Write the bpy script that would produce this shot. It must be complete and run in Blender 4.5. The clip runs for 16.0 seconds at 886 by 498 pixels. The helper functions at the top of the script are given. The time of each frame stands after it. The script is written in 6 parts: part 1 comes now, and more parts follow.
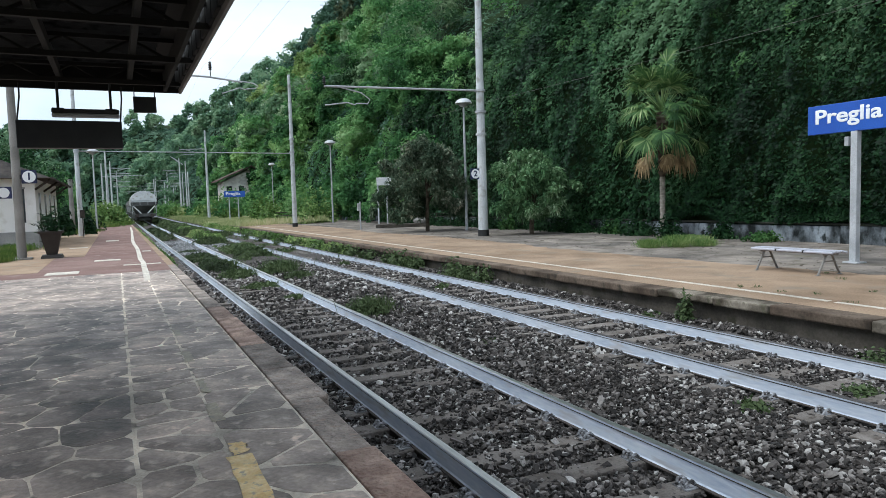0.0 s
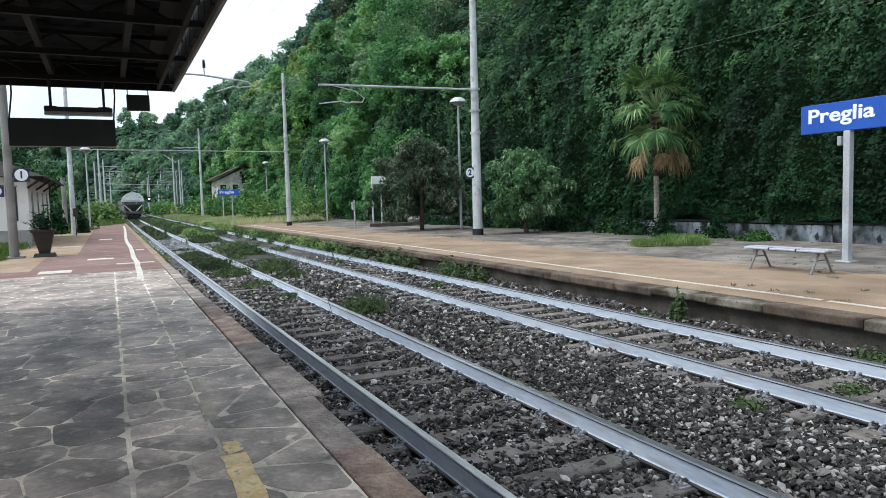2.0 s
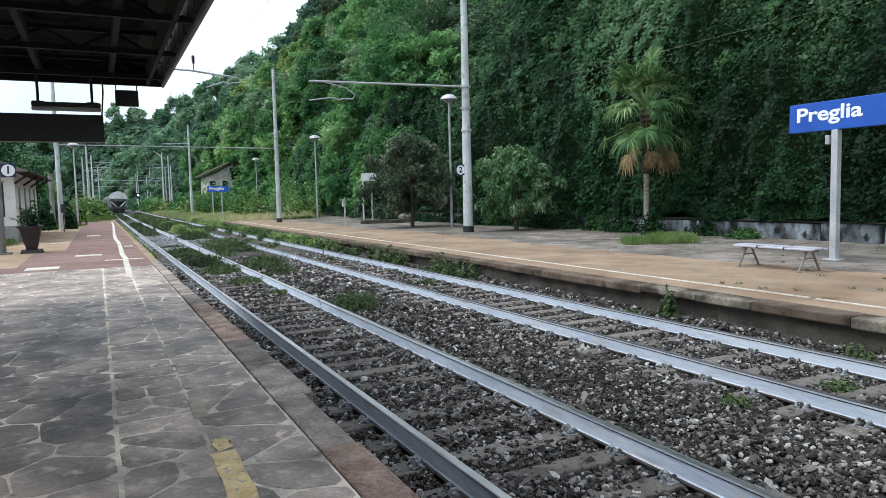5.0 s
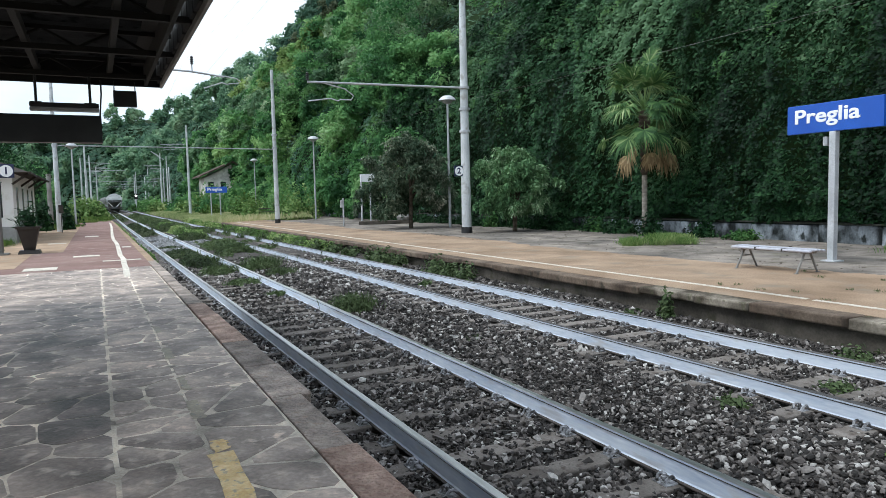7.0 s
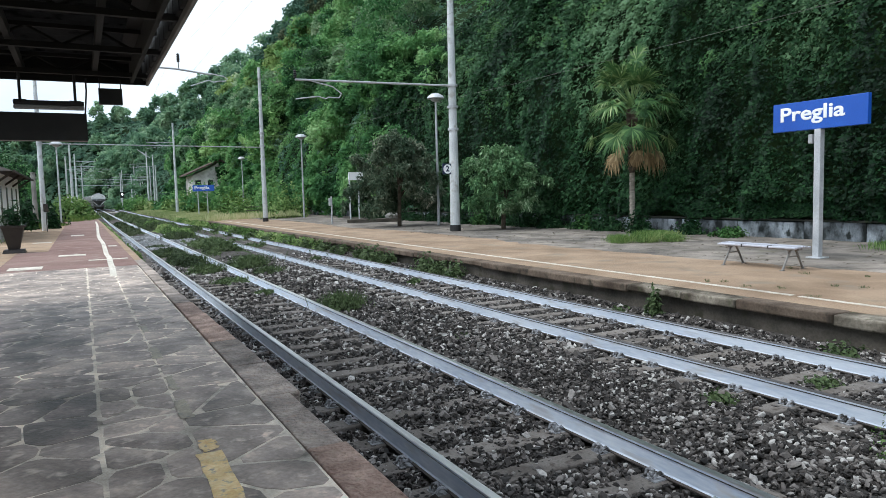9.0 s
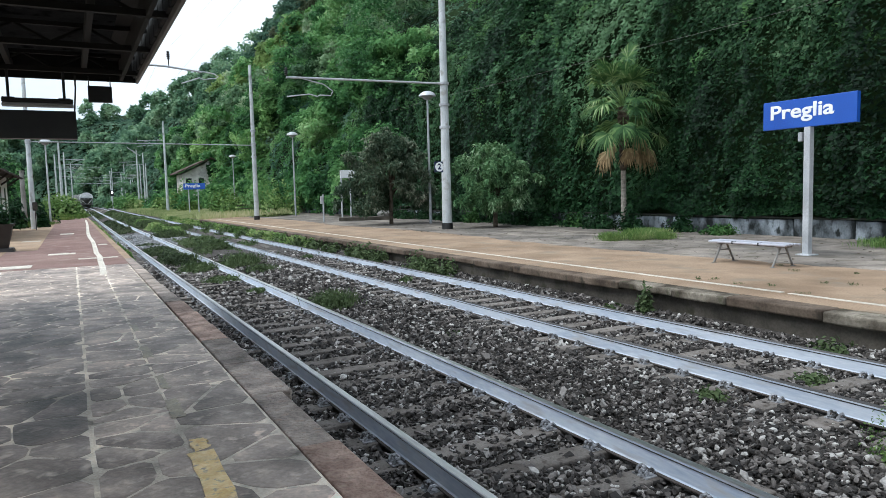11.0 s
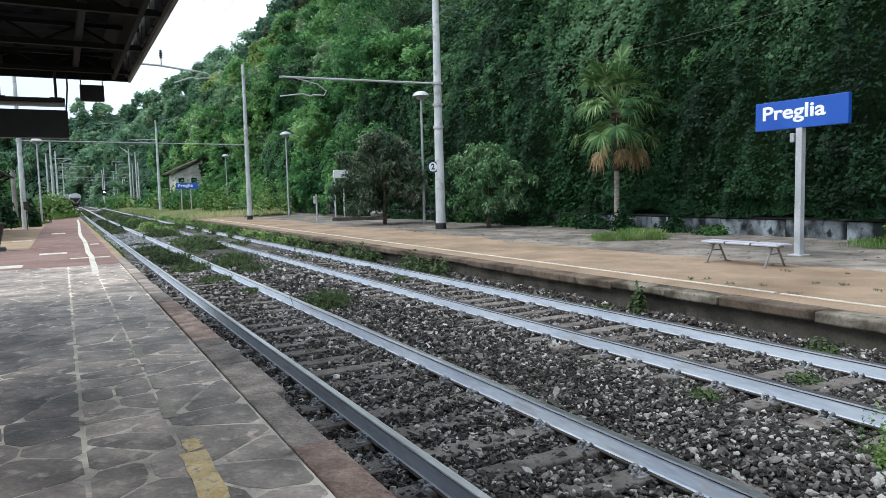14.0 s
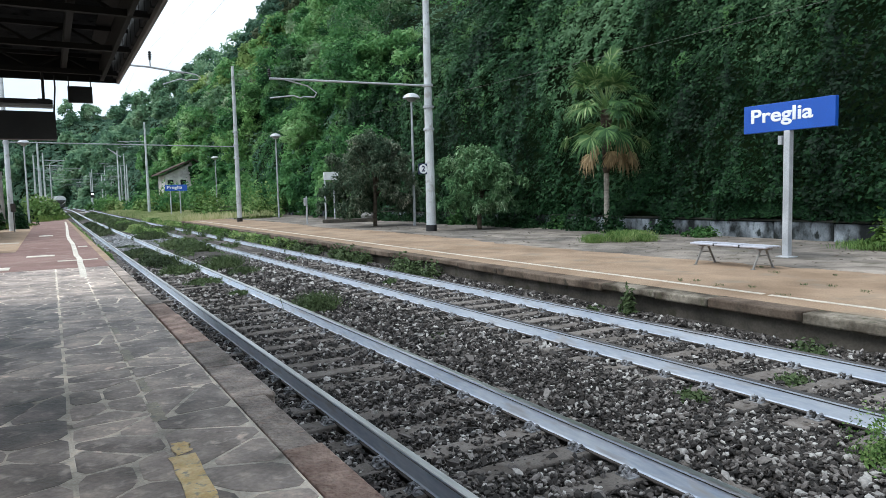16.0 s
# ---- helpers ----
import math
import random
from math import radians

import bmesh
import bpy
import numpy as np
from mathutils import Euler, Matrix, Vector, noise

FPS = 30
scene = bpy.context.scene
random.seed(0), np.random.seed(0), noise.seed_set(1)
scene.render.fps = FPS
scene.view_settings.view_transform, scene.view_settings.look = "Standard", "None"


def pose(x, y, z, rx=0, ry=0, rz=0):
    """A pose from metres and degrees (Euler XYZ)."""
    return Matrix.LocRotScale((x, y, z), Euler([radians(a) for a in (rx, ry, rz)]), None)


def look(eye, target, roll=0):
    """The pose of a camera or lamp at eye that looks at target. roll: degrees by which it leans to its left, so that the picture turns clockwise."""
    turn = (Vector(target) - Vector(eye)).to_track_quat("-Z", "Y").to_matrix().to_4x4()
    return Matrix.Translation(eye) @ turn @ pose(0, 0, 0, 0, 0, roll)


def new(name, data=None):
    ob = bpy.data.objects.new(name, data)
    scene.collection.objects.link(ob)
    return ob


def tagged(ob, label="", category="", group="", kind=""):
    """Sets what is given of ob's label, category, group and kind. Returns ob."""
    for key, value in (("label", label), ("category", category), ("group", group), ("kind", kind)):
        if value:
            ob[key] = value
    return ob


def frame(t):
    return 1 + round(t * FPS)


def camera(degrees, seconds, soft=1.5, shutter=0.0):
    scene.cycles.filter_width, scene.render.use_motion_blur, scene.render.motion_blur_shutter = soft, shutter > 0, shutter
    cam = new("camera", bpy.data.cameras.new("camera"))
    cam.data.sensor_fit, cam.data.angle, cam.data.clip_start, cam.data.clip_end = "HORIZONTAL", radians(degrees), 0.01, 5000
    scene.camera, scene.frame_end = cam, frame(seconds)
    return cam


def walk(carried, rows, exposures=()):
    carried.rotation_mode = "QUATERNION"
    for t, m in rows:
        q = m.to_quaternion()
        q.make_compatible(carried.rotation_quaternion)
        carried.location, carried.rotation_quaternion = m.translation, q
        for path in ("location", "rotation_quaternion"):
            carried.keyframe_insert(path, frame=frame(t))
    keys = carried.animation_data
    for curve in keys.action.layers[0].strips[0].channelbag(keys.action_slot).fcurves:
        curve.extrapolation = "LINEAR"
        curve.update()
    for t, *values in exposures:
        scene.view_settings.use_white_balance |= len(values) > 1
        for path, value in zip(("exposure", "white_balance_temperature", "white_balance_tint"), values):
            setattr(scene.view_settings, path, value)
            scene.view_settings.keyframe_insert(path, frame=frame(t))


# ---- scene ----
cam = camera(65.49, 16.0, 0.7)
PATH = [
    (0.0, pose(0, 0, 1.65, 85.87, 1.67, -25.37)),
    (0.5, pose(0, 0, 1.65, 85.79, 1.72, -25.25)),
    (1.0, pose(0, 0, 1.65, 85.73, 1.70, -25.58)),
    (1.5, pose(0, 0, 1.65, 85.74, 1.63, -25.72)),
    (2.0, pose(0, 0, 1.65, 85.76, 1.61, -25.83)),
    (2.5, pose(0, 0, 1.65, 85.89, 1.69, -25.94)),
    (3.0, pose(0, 0, 1.65, 85.73, 1.64, -26.22)),
    (3.5, pose(0, 0, 1.65, 85.75, 1.37, -26.07)),
    (4.0, pose(0, 0, 1.65, 85.66, 1.41, -26.29)),
    (6.5, pose(0, 0, 1.65, 85.44, 1.35, -26.74)),
    (7.0, pose(0, 0, 1.65, 85.59, 1.35, -26.74)),
    (7.5, pose(0, 0, 1.65, 85.47, 1.44, -27.08)),
    (8.0, pose(0, 0, 1.65, 85.51, 1.55, -27.10)),
    (8.5, pose(0, 0, 1.65, 85.40, 1.42, -27.35)),
    (9.0, pose(0, 0, 1.65, 85.40, 1.46, -27.69)),
    (11.5, pose(0, 0, 1.65, 85.16, 1.47, -28.42)),
    (12.0, pose(0, 0, 1.65, 85.13, 1.34, -28.43)),
    (12.5, pose(0, 0, 1.65, 85.24, 1.44, -28.77)),
    (13.0, pose(0, 0, 1.65, 85.20, 1.51, -28.83)),
    (13.5, pose(0, 0, 1.65, 85.25, 1.50, -29.02)),
    (14.0, pose(0, 0, 1.65, 85.20, 1.41, -28.90)),
    (14.5, pose(0, 0, 1.65, 85.26, 1.52, -29.03)),
    (15.0, pose(0, 0, 1.65, 85.25, 1.58, -29.37)),
    (15.5, pose(0, 0, 1.65, 85.25, 1.62, -29.54)),
    (16.0, pose(0, 0, 1.65, 85.35, 1.40, -29.69)),
]
EXPOSURE = [(0.0, 0.6, 6040, 5), (0.7, 0.71, 6040, 5), (2.0, 0.76, 6040, 5), (16.0, 0.76, 6040, 5)]
walk(cam, PATH, EXPOSURE)

# ---- light ----
world = bpy.data.worlds.new("world")
scene.world = world
world.use_nodes = True
wn, wl = world.node_tree.nodes, world.node_tree.links
wn.clear()
SUN_EL, SUN_AZ = radians(60), radians(-80)
sky = wn.new("ShaderNodeTexSky")
sky.sky_type, sky.sun_disc, sky.sun_elevation, sky.sun_rotation = "NISHITA", False, SUN_EL, SUN_AZ
cloud_at = wn.new("ShaderNodeTexCoord")
cloud_map = wn.new("ShaderNodeMapping")
cloud_map.inputs["Scale"].default_value = (1, 1, 3)
cloud = wn.new("ShaderNodeTexNoise")
cloud.inputs["Scale"].default_value, cloud.inputs["Detail"].default_value = 2.6, 6
cloud_ramp = wn.new("ShaderNodeValToRGB")
cloud_ramp.color_ramp.elements[0].position, cloud_ramp.color_ramp.elements[0].color = 0.38, (5.6, 6.3, 7.3, 1)
cloud_ramp.color_ramp.elements[1].position, cloud_ramp.color_ramp.elements[1].color = 0.58, (7.9, 8.2, 8.6, 1)
sky_mix = wn.new("ShaderNodeMixRGB")
sky_mix.inputs[0].default_value = 0.88
sky_bg = wn.new("ShaderNodeBackground")
sky_bg.inputs["Strength"].default_value = 0.1
sky_out = wn.new("ShaderNodeOutputWorld")
wl.new(cloud_at.outputs["Generated"], cloud_map.inputs[0])
wl.new(cloud_map.outputs[0], cloud.inputs["Vector"])
wl.new(cloud.outputs[0], cloud_ramp.inputs[0])
wl.new(sky.outputs[0], sky_mix.inputs[1])
wl.new(cloud_ramp.outputs[0], sky_mix.inputs[2])
wl.new(sky_mix.outputs[0], sky_bg.inputs[0])
wl.new(sky_bg.outputs[0], sky_out.inputs[0])
sun = new("sun", bpy.data.lights.new("sun", "SUN"))
sun.data.energy, sun.data.angle, sun.data.color = 1.5, radians(45), (1, 0.98, 0.94)
sun.matrix_world = look((-40 * math.cos(SUN_EL), 12 * math.cos(SUN_EL), 40 * math.sin(SUN_EL)), (0, 0, 0))


# ---- materials ----
def mat(name, a, b, scale=3.0, rough=0.8, bump=0.3, fine=60.0, metal=0.0, c=None, bump_size=0.01, stretch=(1, 1, 1), spread=0.12, vary_by=(0.85, 1.15), broad=0.0):
    """Two colours mixed by a coarse noise, a fine grain, a third stain colour, bump from the grain."""
    m = bpy.data.materials.new(name)
    m.use_nodes = True
    n, l = m.node_tree.nodes, m.node_tree.links
    p = n["Principled BSDF"]
    p.inputs["Roughness"].default_value, p.inputs["Metallic"].default_value = rough, metal
    p.inputs["Specular IOR Level"].default_value = 0.5 if rough < 0.9 else 0.15
    at = n.new("ShaderNodeTexCoord")
    mp = n.new("ShaderNodeMapping")
    mp.inputs["Scale"].default_value = stretch
    l.new(at.outputs["Object"], mp.inputs[0])
    info = n.new("ShaderNodeObjectInfo")
    big = n.new("ShaderNodeTexNoise")
    big.noise_dimensions = "4D"
    big.inputs["Scale"].default_value, big.inputs["Detail"].default_value = scale, 6
    small = n.new("ShaderNodeTexNoise")
    small.inputs["Scale"].default_value, small.inputs["Detail"].default_value = fine, 4
    l.new(mp.outputs[0], big.inputs["Vector"])
    l.new(mp.outputs[0], small.inputs["Vector"])
    l.new(info.outputs["Random"], big.inputs["W"])
    ramp = n.new("ShaderNodeValToRGB")
    e = ramp.color_ramp.elements
    e[0].position, e[0].color = 0.5 - spread, (*a, 1)
    e[1].position, e[1].color = 0.5 + spread, (*b, 1)
    l.new(big.outputs[0], ramp.inputs[0])
    grain = n.new("ShaderNodeMixRGB")
    grain.blend_type = "OVERLAY"
    grain.inputs[0].default_value = 0.45
    l.new(ramp.outputs[0], grain.inputs[1])
    l.new(small.outputs[0], grain.inputs[2])
    last = grain.outputs[0]
    if c:
        stain = n.new("ShaderNodeTexNoise")
        stain.inputs["Scale"].default_value, stain.inputs["Detail"].default_value = scale * 2.7, 8
        l.new(mp.outputs[0], stain.inputs["Vector"])
        sr = n.new("ShaderNodeValToRGB")
        sr.color_ramp.elements[0].position, sr.color_ramp.elements[1].position = 0.55, 0.68
        l.new(stain.outputs[0], sr.inputs[0])
        mix = n.new("ShaderNodeMixRGB")
        mix.inputs[2].default_value = (*c, 1)
        l.new(sr.outputs[0], mix.inputs[0])
        l.new(last, mix.inputs[1])
        last = mix.outputs[0]
    if broad:
        geo = n.new("ShaderNodeNewGeometry")
        wide = n.new("ShaderNodeTexNoise")
        wide.inputs["Scale"].default_value, wide.inputs["Detail"].default_value = 0.9, 7
        wide.inputs["Roughness"].default_value, wide.inputs["Distortion"].default_value = 0.65, 0.6
        l.new(geo.outputs["Position"], wide.inputs["Vector"])
        wr = n.new("ShaderNodeMapRange")
        wr.inputs["From Min"].default_value, wr.inputs["From Max"].default_value = 0.32, 0.68
        wr.inputs["To Min"].default_value, wr.inputs["To Max"].default_value = 1 - broad, 1 + broad
        l.new(wide.outputs[0], wr.inputs[0])
        stain_tone = n.new("ShaderNodeHueSaturation")
        l.new(wr.outputs[0], stain_tone.inputs["Value"])
        l.new(last, stain_tone.inputs["Color"])
        last = stain_tone.outputs[0]
    tone = n.new("ShaderNodeHueSaturation")
    vary = n.new("ShaderNodeMapRange")
    vary.inputs["To Min"].default_value, vary.inputs["To Max"].default_value = vary_by
    l.new(info.outputs["Random"], vary.inputs[0])
    l.new(vary.outputs[0], tone.inputs["Value"])
    l.new(last, tone.inputs["Color"])
    l.new(tone.outputs[0], p.inputs["Base Color"])
    bp = n.new("ShaderNodeBump")
    bp.inputs["Strength"].default_value, bp.inputs["Distance"].default_value = bump, bump_size
    l.new(small.outputs[0], bp.inputs["Height"])
    l.new(bp.outputs[0], p.inputs["Normal"])
    return m


def leaf_mat(name, colours, rough=0.55, through_light=0.25, vary=0.62):
    """Leaves: each island takes its own colour from a ramp; some light passes through."""
    m = bpy.data.materials.new(name)
    m.use_nodes = True
    n, l = m.node_tree.nodes, m.node_tree.links
    p = n["Principled BSDF"]
    p.inputs["Roughness"].default_value, p.inputs["Specular IOR Level"].default_value = rough, 0.14
    geo = n.new("ShaderNodeNewGeometry")
    at = n.new("ShaderNodeTexCoord")
    patch = n.new("ShaderNodeTexNoise")
    patch.inputs["Scale"].default_value, patch.inputs["Detail"].default_value = 0.16, 3
    l.new(at.outputs["Object"], patch.inputs["Vector"])
    add = n.new("ShaderNodeMath")
    add.operation = "MULTIPLY_ADD"
    add.inputs[1].default_value = vary
    l.new(geo.outputs["Random Per Island"], add.inputs[0])
    sub = n.new("ShaderNodeMath")
    sub.operation = "MULTIPLY_ADD"
    sub.inputs[1].default_value, sub.inputs[2].default_value = 2.9, -1.27 + (0.62 - vary) / 2
    l.new(patch.outputs[0], sub.inputs[0])
    l.new(sub.outputs[0], add.inputs[2])
    ramp = n.new("ShaderNodeValToRGB")
    e = ramp.color_ramp.elements
    while len(e) < len(colours):
        e.new(0.5)
    for i, c in enumerate(colours):
        e[i].position, e[i].color = i / (len(colours) - 1), (*c, 1)
    l.new(add.outputs[0], ramp.inputs[0])
    l.new(ramp.outputs[0], p.inputs["Base Color"])
    tr = n.new("ShaderNodeBsdfTranslucent")
    l.new(ramp.outputs[0], tr.inputs["Color"])
    mix = n.new("ShaderNodeMixShader")
    mix.inputs[0].default_value = through_light
    l.new(p.outputs[0], mix.inputs[1])
    l.new(tr.outputs[0], mix.inputs[2])
    l.new(mix.outputs[0], n["Material Output"].inputs["Surface"])
    return m


def island_mat(name, colours, rough=0.85):
    """Loose stones: each island takes its own colour."""
    m = bpy.data.materials.new(name)
    m.use_nodes = True
    n, l = m.node_tree.nodes, m.node_tree.links
    p = n["Principled BSDF"]
    p.inputs["Roughness"].default_value = rough
    geo = n.new("ShaderNodeNewGeometry")
    ramp = n.new("ShaderNodeValToRGB")
    e = ramp.color_ramp.elements
    while len(e) < len(colours):
        e.new(0.5)
    for i, c in enumerate(colours):
        e[i].position, e[i].color = (i / (len(colours) - 1)) ** 0.62, (*c, 1)
    l.new(geo.outputs["Random Per Island"], ramp.inputs[0])
    at = n.new("ShaderNodeTexCoord")
    small = n.new("ShaderNodeTexNoise")
    small.inputs["Scale"].default_value, small.inputs["Detail"].default_value = 45, 5
    l.new(at.outputs["Object"], small.inputs["Vector"])
    grain = n.new("ShaderNodeMixRGB")
    grain.blend_type = "OVERLAY"
    grain.inputs[0].default_value = 0.6
    l.new(ramp.outputs[0], grain.inputs[1])
    l.new(small.outputs[0], grain.inputs[2])
    l.new(grain.outputs[0], p.inputs["Base Color"])
    return m


M_PAVE = mat("paving_stone", (0.175, 0.133, 0.109), (0.52, 0.41, 0.342), 2.6, 0.57, 0.7, 28, c=(0.60, 0.475, 0.395), spread=0.2, vary_by=(0.72, 1.28), broad=0.6)
# Darker copy of the paving: canopy shade is put into its colour.
M_PAVE_SHADE = mat("shade_toned_paving_stone", (0.092, 0.071, 0.059), (0.40, 0.315, 0.265), 2.4, 0.55, 0.7, 28, c=(0.50, 0.40, 0.335), spread=0.22, vary_by=(0.7, 1.3), broad=0.7)
M_JOINT = mat("mortar", (0.46, 0.40, 0.335), (0.8, 0.7, 0.59), 1.6, 0.9, 0.4, 60, c=(0.2, 0.175, 0.15), spread=0.14, broad=0.5)
M_KERB = mat("porphyry_kerb", (0.25, 0.15, 0.115), (0.54, 0.375, 0.295), 4.5, 0.8, 1.0, 26, c=(0.410, 0.294, 0.223), vary_by=(0.8, 1.25), spread=0.15, broad=0.25, bump_size=0.04)
M_KERB_GREY = mat("grey_porphyry_kerb", (0.19, 0.155, 0.132), (0.46, 0.375, 0.32), 4.0, 0.8, 1.0, 26, c=(0.33, 0.24, 0.19), vary_by=(0.8, 1.25), spread=0.16, broad=0.35, bump_size=0.04)
M_RED = mat("red_asphalt", (0.185, 0.112, 0.098), (0.235, 0.152, 0.132), 0.7, 0.9, 0.3, 70, c=(0.26, 0.195, 0.165), broad=0.1)
M_TAN = mat("tan_gravel", (0.272, 0.190, 0.129), (0.370, 0.268, 0.188), 0.5, 0.95, 0.8, 38, c=(0.279, 0.219, 0.163), broad=0.2)
M_DIRT = mat("grey_dirt", (0.13, 0.116, 0.104), (0.25, 0.215, 0.185), 0.6, 0.95, 0.5, 35, c=(0.13, 0.115, 0.09), broad=0.45)
M_BALLAST_BED = mat("ballast_bed", (0.03, 0.027, 0.025), (0.14, 0.125, 0.115), 14, 0.95, 1.0, 30, bump_size=0.05, spread=0.2)
M_PALE_GRAVEL = island_mat("pale_gravel", [(0.2, 0.2, 0.2), (0.32, 0.32, 0.33), (0.44, 0.44, 0.45), (0.58, 0.58, 0.58)])
M_STONES = island_mat("ballast_stone", [(0.014, 0.012, 0.011), (0.046, 0.039, 0.035), (0.1, 0.086, 0.079), (0.2, 0.178, 0.165), (0.52, 0.495, 0.47)])
M_WHITE_LINE = mat("white_road_paint", (0.46, 0.41, 0.345), (0.64, 0.59, 0.51), 5, 0.7, 0.2, 60, c=(0.40, 0.32, 0.25), broad=0.2)
M_YELLOW = mat("worn_yellow_paint", (0.70, 0.48, 0.2), (0.82, 0.62, 0.34), 7, 0.7, 0.4, 50, c=(0.36, 0.3, 0.25), broad=0.3, spread=0.12)
M_FADED = mat("faded_paint_trace", (0.36, 0.31, 0.24), (0.44, 0.37, 0.27), 6, 0.7, 0.3, 60, c=(0.27, 0.25, 0.225), broad=0.3)
M_CONC = mat("concrete", (0.198, 0.191, 0.179), (0.290, 0.284, 0.264), 1.2, 0.9, 0.3, 40, c=(0.106, 0.099, 0.086))
# Darkened to hold the shade on the platform faces; the slab shares it.
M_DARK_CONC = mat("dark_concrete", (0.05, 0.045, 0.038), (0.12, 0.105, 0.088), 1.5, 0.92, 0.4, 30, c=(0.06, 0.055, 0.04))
M_SLEEPER = mat("sleeper_concrete", (0.125, 0.108, 0.096), (0.2, 0.178, 0.162), 4, 0.9, 0.4, 50, c=(0.093, 0.076, 0.065))
M_RAIL_WHITE = mat("whitewashed_rail_web", (0.53, 0.585, 0.69), (0.65, 0.695, 0.78), 5, 0.55, 0.15, 50, c=(0.50, 0.50, 0.53), stretch=(0.820, 0.123, 0.820))
M_RAIL_HEAD = mat("polished_steel", (0.5, 0.49, 0.48), (0.74, 0.73, 0.72), 3, 0.3, 0.05, 40, metal=1.0, stretch=(1, 0.1, 1))
M_DULL_HEAD = mat("dull_rail_head", (0.05, 0.046, 0.046), (0.11, 0.102, 0.1), 3, 0.6, 0.1, 40, metal=0.2, stretch=(1, 0.1, 1))
M_CLIP = mat("lime_splashed_clip", (0.035, 0.032, 0.03), (0.38, 0.38, 0.40), 22, 0.6, 0.3, 60, spread=0.1)
M_RUST = mat("rusty_steel", (0.05, 0.042, 0.038), (0.1, 0.082, 0.072), 6, 0.75, 0.4, 60, metal=0.3)
M_GALV = mat("galvanised_steel", (0.4, 0.41, 0.43), (0.54, 0.55, 0.57), 2, 0.5, 0.1, 50, metal=0.15, c=(0.4, 0.4, 0.4))
M_POLE = mat("pale_grey_pole_paint", (0.5, 0.52, 0.53), (0.64, 0.66, 0.67), 1.0, 0.55, 0.1, 50, c=(0.38, 0.37, 0.35))
M_BROWN_POLE = mat("grey_brown_pole", (0.15, 0.14, 0.13), (0.25, 0.235, 0.22), 1.0, 0.6, 0.2, 50)
M_BLACK = mat("black_metal", (0.012, 0.012, 0.013), (0.025, 0.024, 0.023), 3, 0.5, 0.1, 60)
M_COPING = mat("weathered_coping", (0.06, 0.048, 0.036), (0.27, 0.235, 0.19), 2.2, 0.92, 0.8, 30, c=(0.075, 0.075, 0.045), spread=0.1, broad=0.55)
M_BROWN_COPING = mat("brown_coping", (0.085, 0.062, 0.047), (0.17, 0.13, 0.1), 1.5, 0.9, 0.6, 30, c=(0.05, 0.042, 0.033), broad=0.4)
M_MOSS = mat("mossy_stone", (0.018, 0.02, 0.016), (0.05, 0.052, 0.045), 3, 0.95, 0.5, 30, c=(0.02, 0.028, 0.012))
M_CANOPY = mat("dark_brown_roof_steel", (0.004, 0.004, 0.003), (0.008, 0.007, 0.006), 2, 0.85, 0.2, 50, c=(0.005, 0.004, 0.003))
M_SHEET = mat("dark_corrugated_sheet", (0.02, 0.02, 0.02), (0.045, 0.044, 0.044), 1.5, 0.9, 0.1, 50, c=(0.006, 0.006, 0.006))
M_DIFF = mat("dull_diffuser", (0.3, 0.3, 0.3), (0.4, 0.4, 0.4), 3, 0.4, 0.05, 50)
M_BLUE = mat("blue_enamel_sign", (0.012, 0.078, 0.420), (0.016, 0.098, 0.480), 1, 0.4, 0.03, 50)
M_LETTER = mat("white_lettering", (0.8, 0.81, 0.82), (0.86, 0.86, 0.86), 2, 0.5, 0.02, 50)
M_NAVY = mat("navy_enamel", (0.01, 0.015, 0.06), (0.015, 0.02, 0.08), 2, 0.4, 0.03, 50)
M_PLASTER = mat("white_plaster", (0.78, 0.77, 0.75), (0.86, 0.85, 0.83), 0.8, 0.9, 0.2, 30, c=(0.7, 0.68, 0.64))
M_OLD_PLASTER = mat("stained_plaster", (0.6, 0.55, 0.52), (0.75, 0.71, 0.68), 0.6, 0.9, 0.3, 25, c=(0.45, 0.4, 0.36), broad=0.25)
# Dull tone chosen to keep bounce from the unseen side wall low.
M_OCHRE = mat("dull_ochre_plaster", (0.3, 0.22, 0.13), (0.38, 0.29, 0.18), 0.8, 0.9, 0.2, 30, c=(0.25, 0.2, 0.15))
M_DADO = mat("grey_plinth_plaster", (0.2, 0.2, 0.2), (0.3, 0.3, 0.29), 1.5, 0.9, 0.2, 30)
M_ROOF = mat("old_brown_roof_tile", (0.075, 0.055, 0.045), (0.14, 0.105, 0.085), 2, 0.9, 0.5, 20, c=(0.08, 0.075, 0.06))
M_ROOF_DARK = mat("dark_old_roof_tile", (0.03, 0.026, 0.025), (0.07, 0.058, 0.052), 2, 0.9, 0.5, 20, c=(0.045, 0.045, 0.04))
M_WOOD = mat("dark_stained_wood", (0.07, 0.045, 0.03), (0.14, 0.09, 0.06), 3, 0.7, 0.3, 40, stretch=(4, 1, 1))
M_TRUNK = mat("bark", (0.053, 0.041, 0.030), (0.120, 0.098, 0.075), 6, 0.95, 0.8, 30, bump_size=0.03)
M_PALM_TRUNK = mat("pale_palm_trunk", (0.24, 0.21, 0.175), (0.4, 0.36, 0.31), 5, 0.9, 0.6, 30, stretch=(1, 1, 3))
M_WALL = mat("stained_stone_wall", (0.018, 0.021, 0.021), (0.25, 0.275, 0.3), 2.0, 0.92, 0.7, 25, c=(0.03, 0.035, 0.034), spread=0.1, stretch=(1, 1, 0.6), broad=0.45)
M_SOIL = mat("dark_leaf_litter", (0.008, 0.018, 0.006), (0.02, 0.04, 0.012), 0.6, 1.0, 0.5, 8)
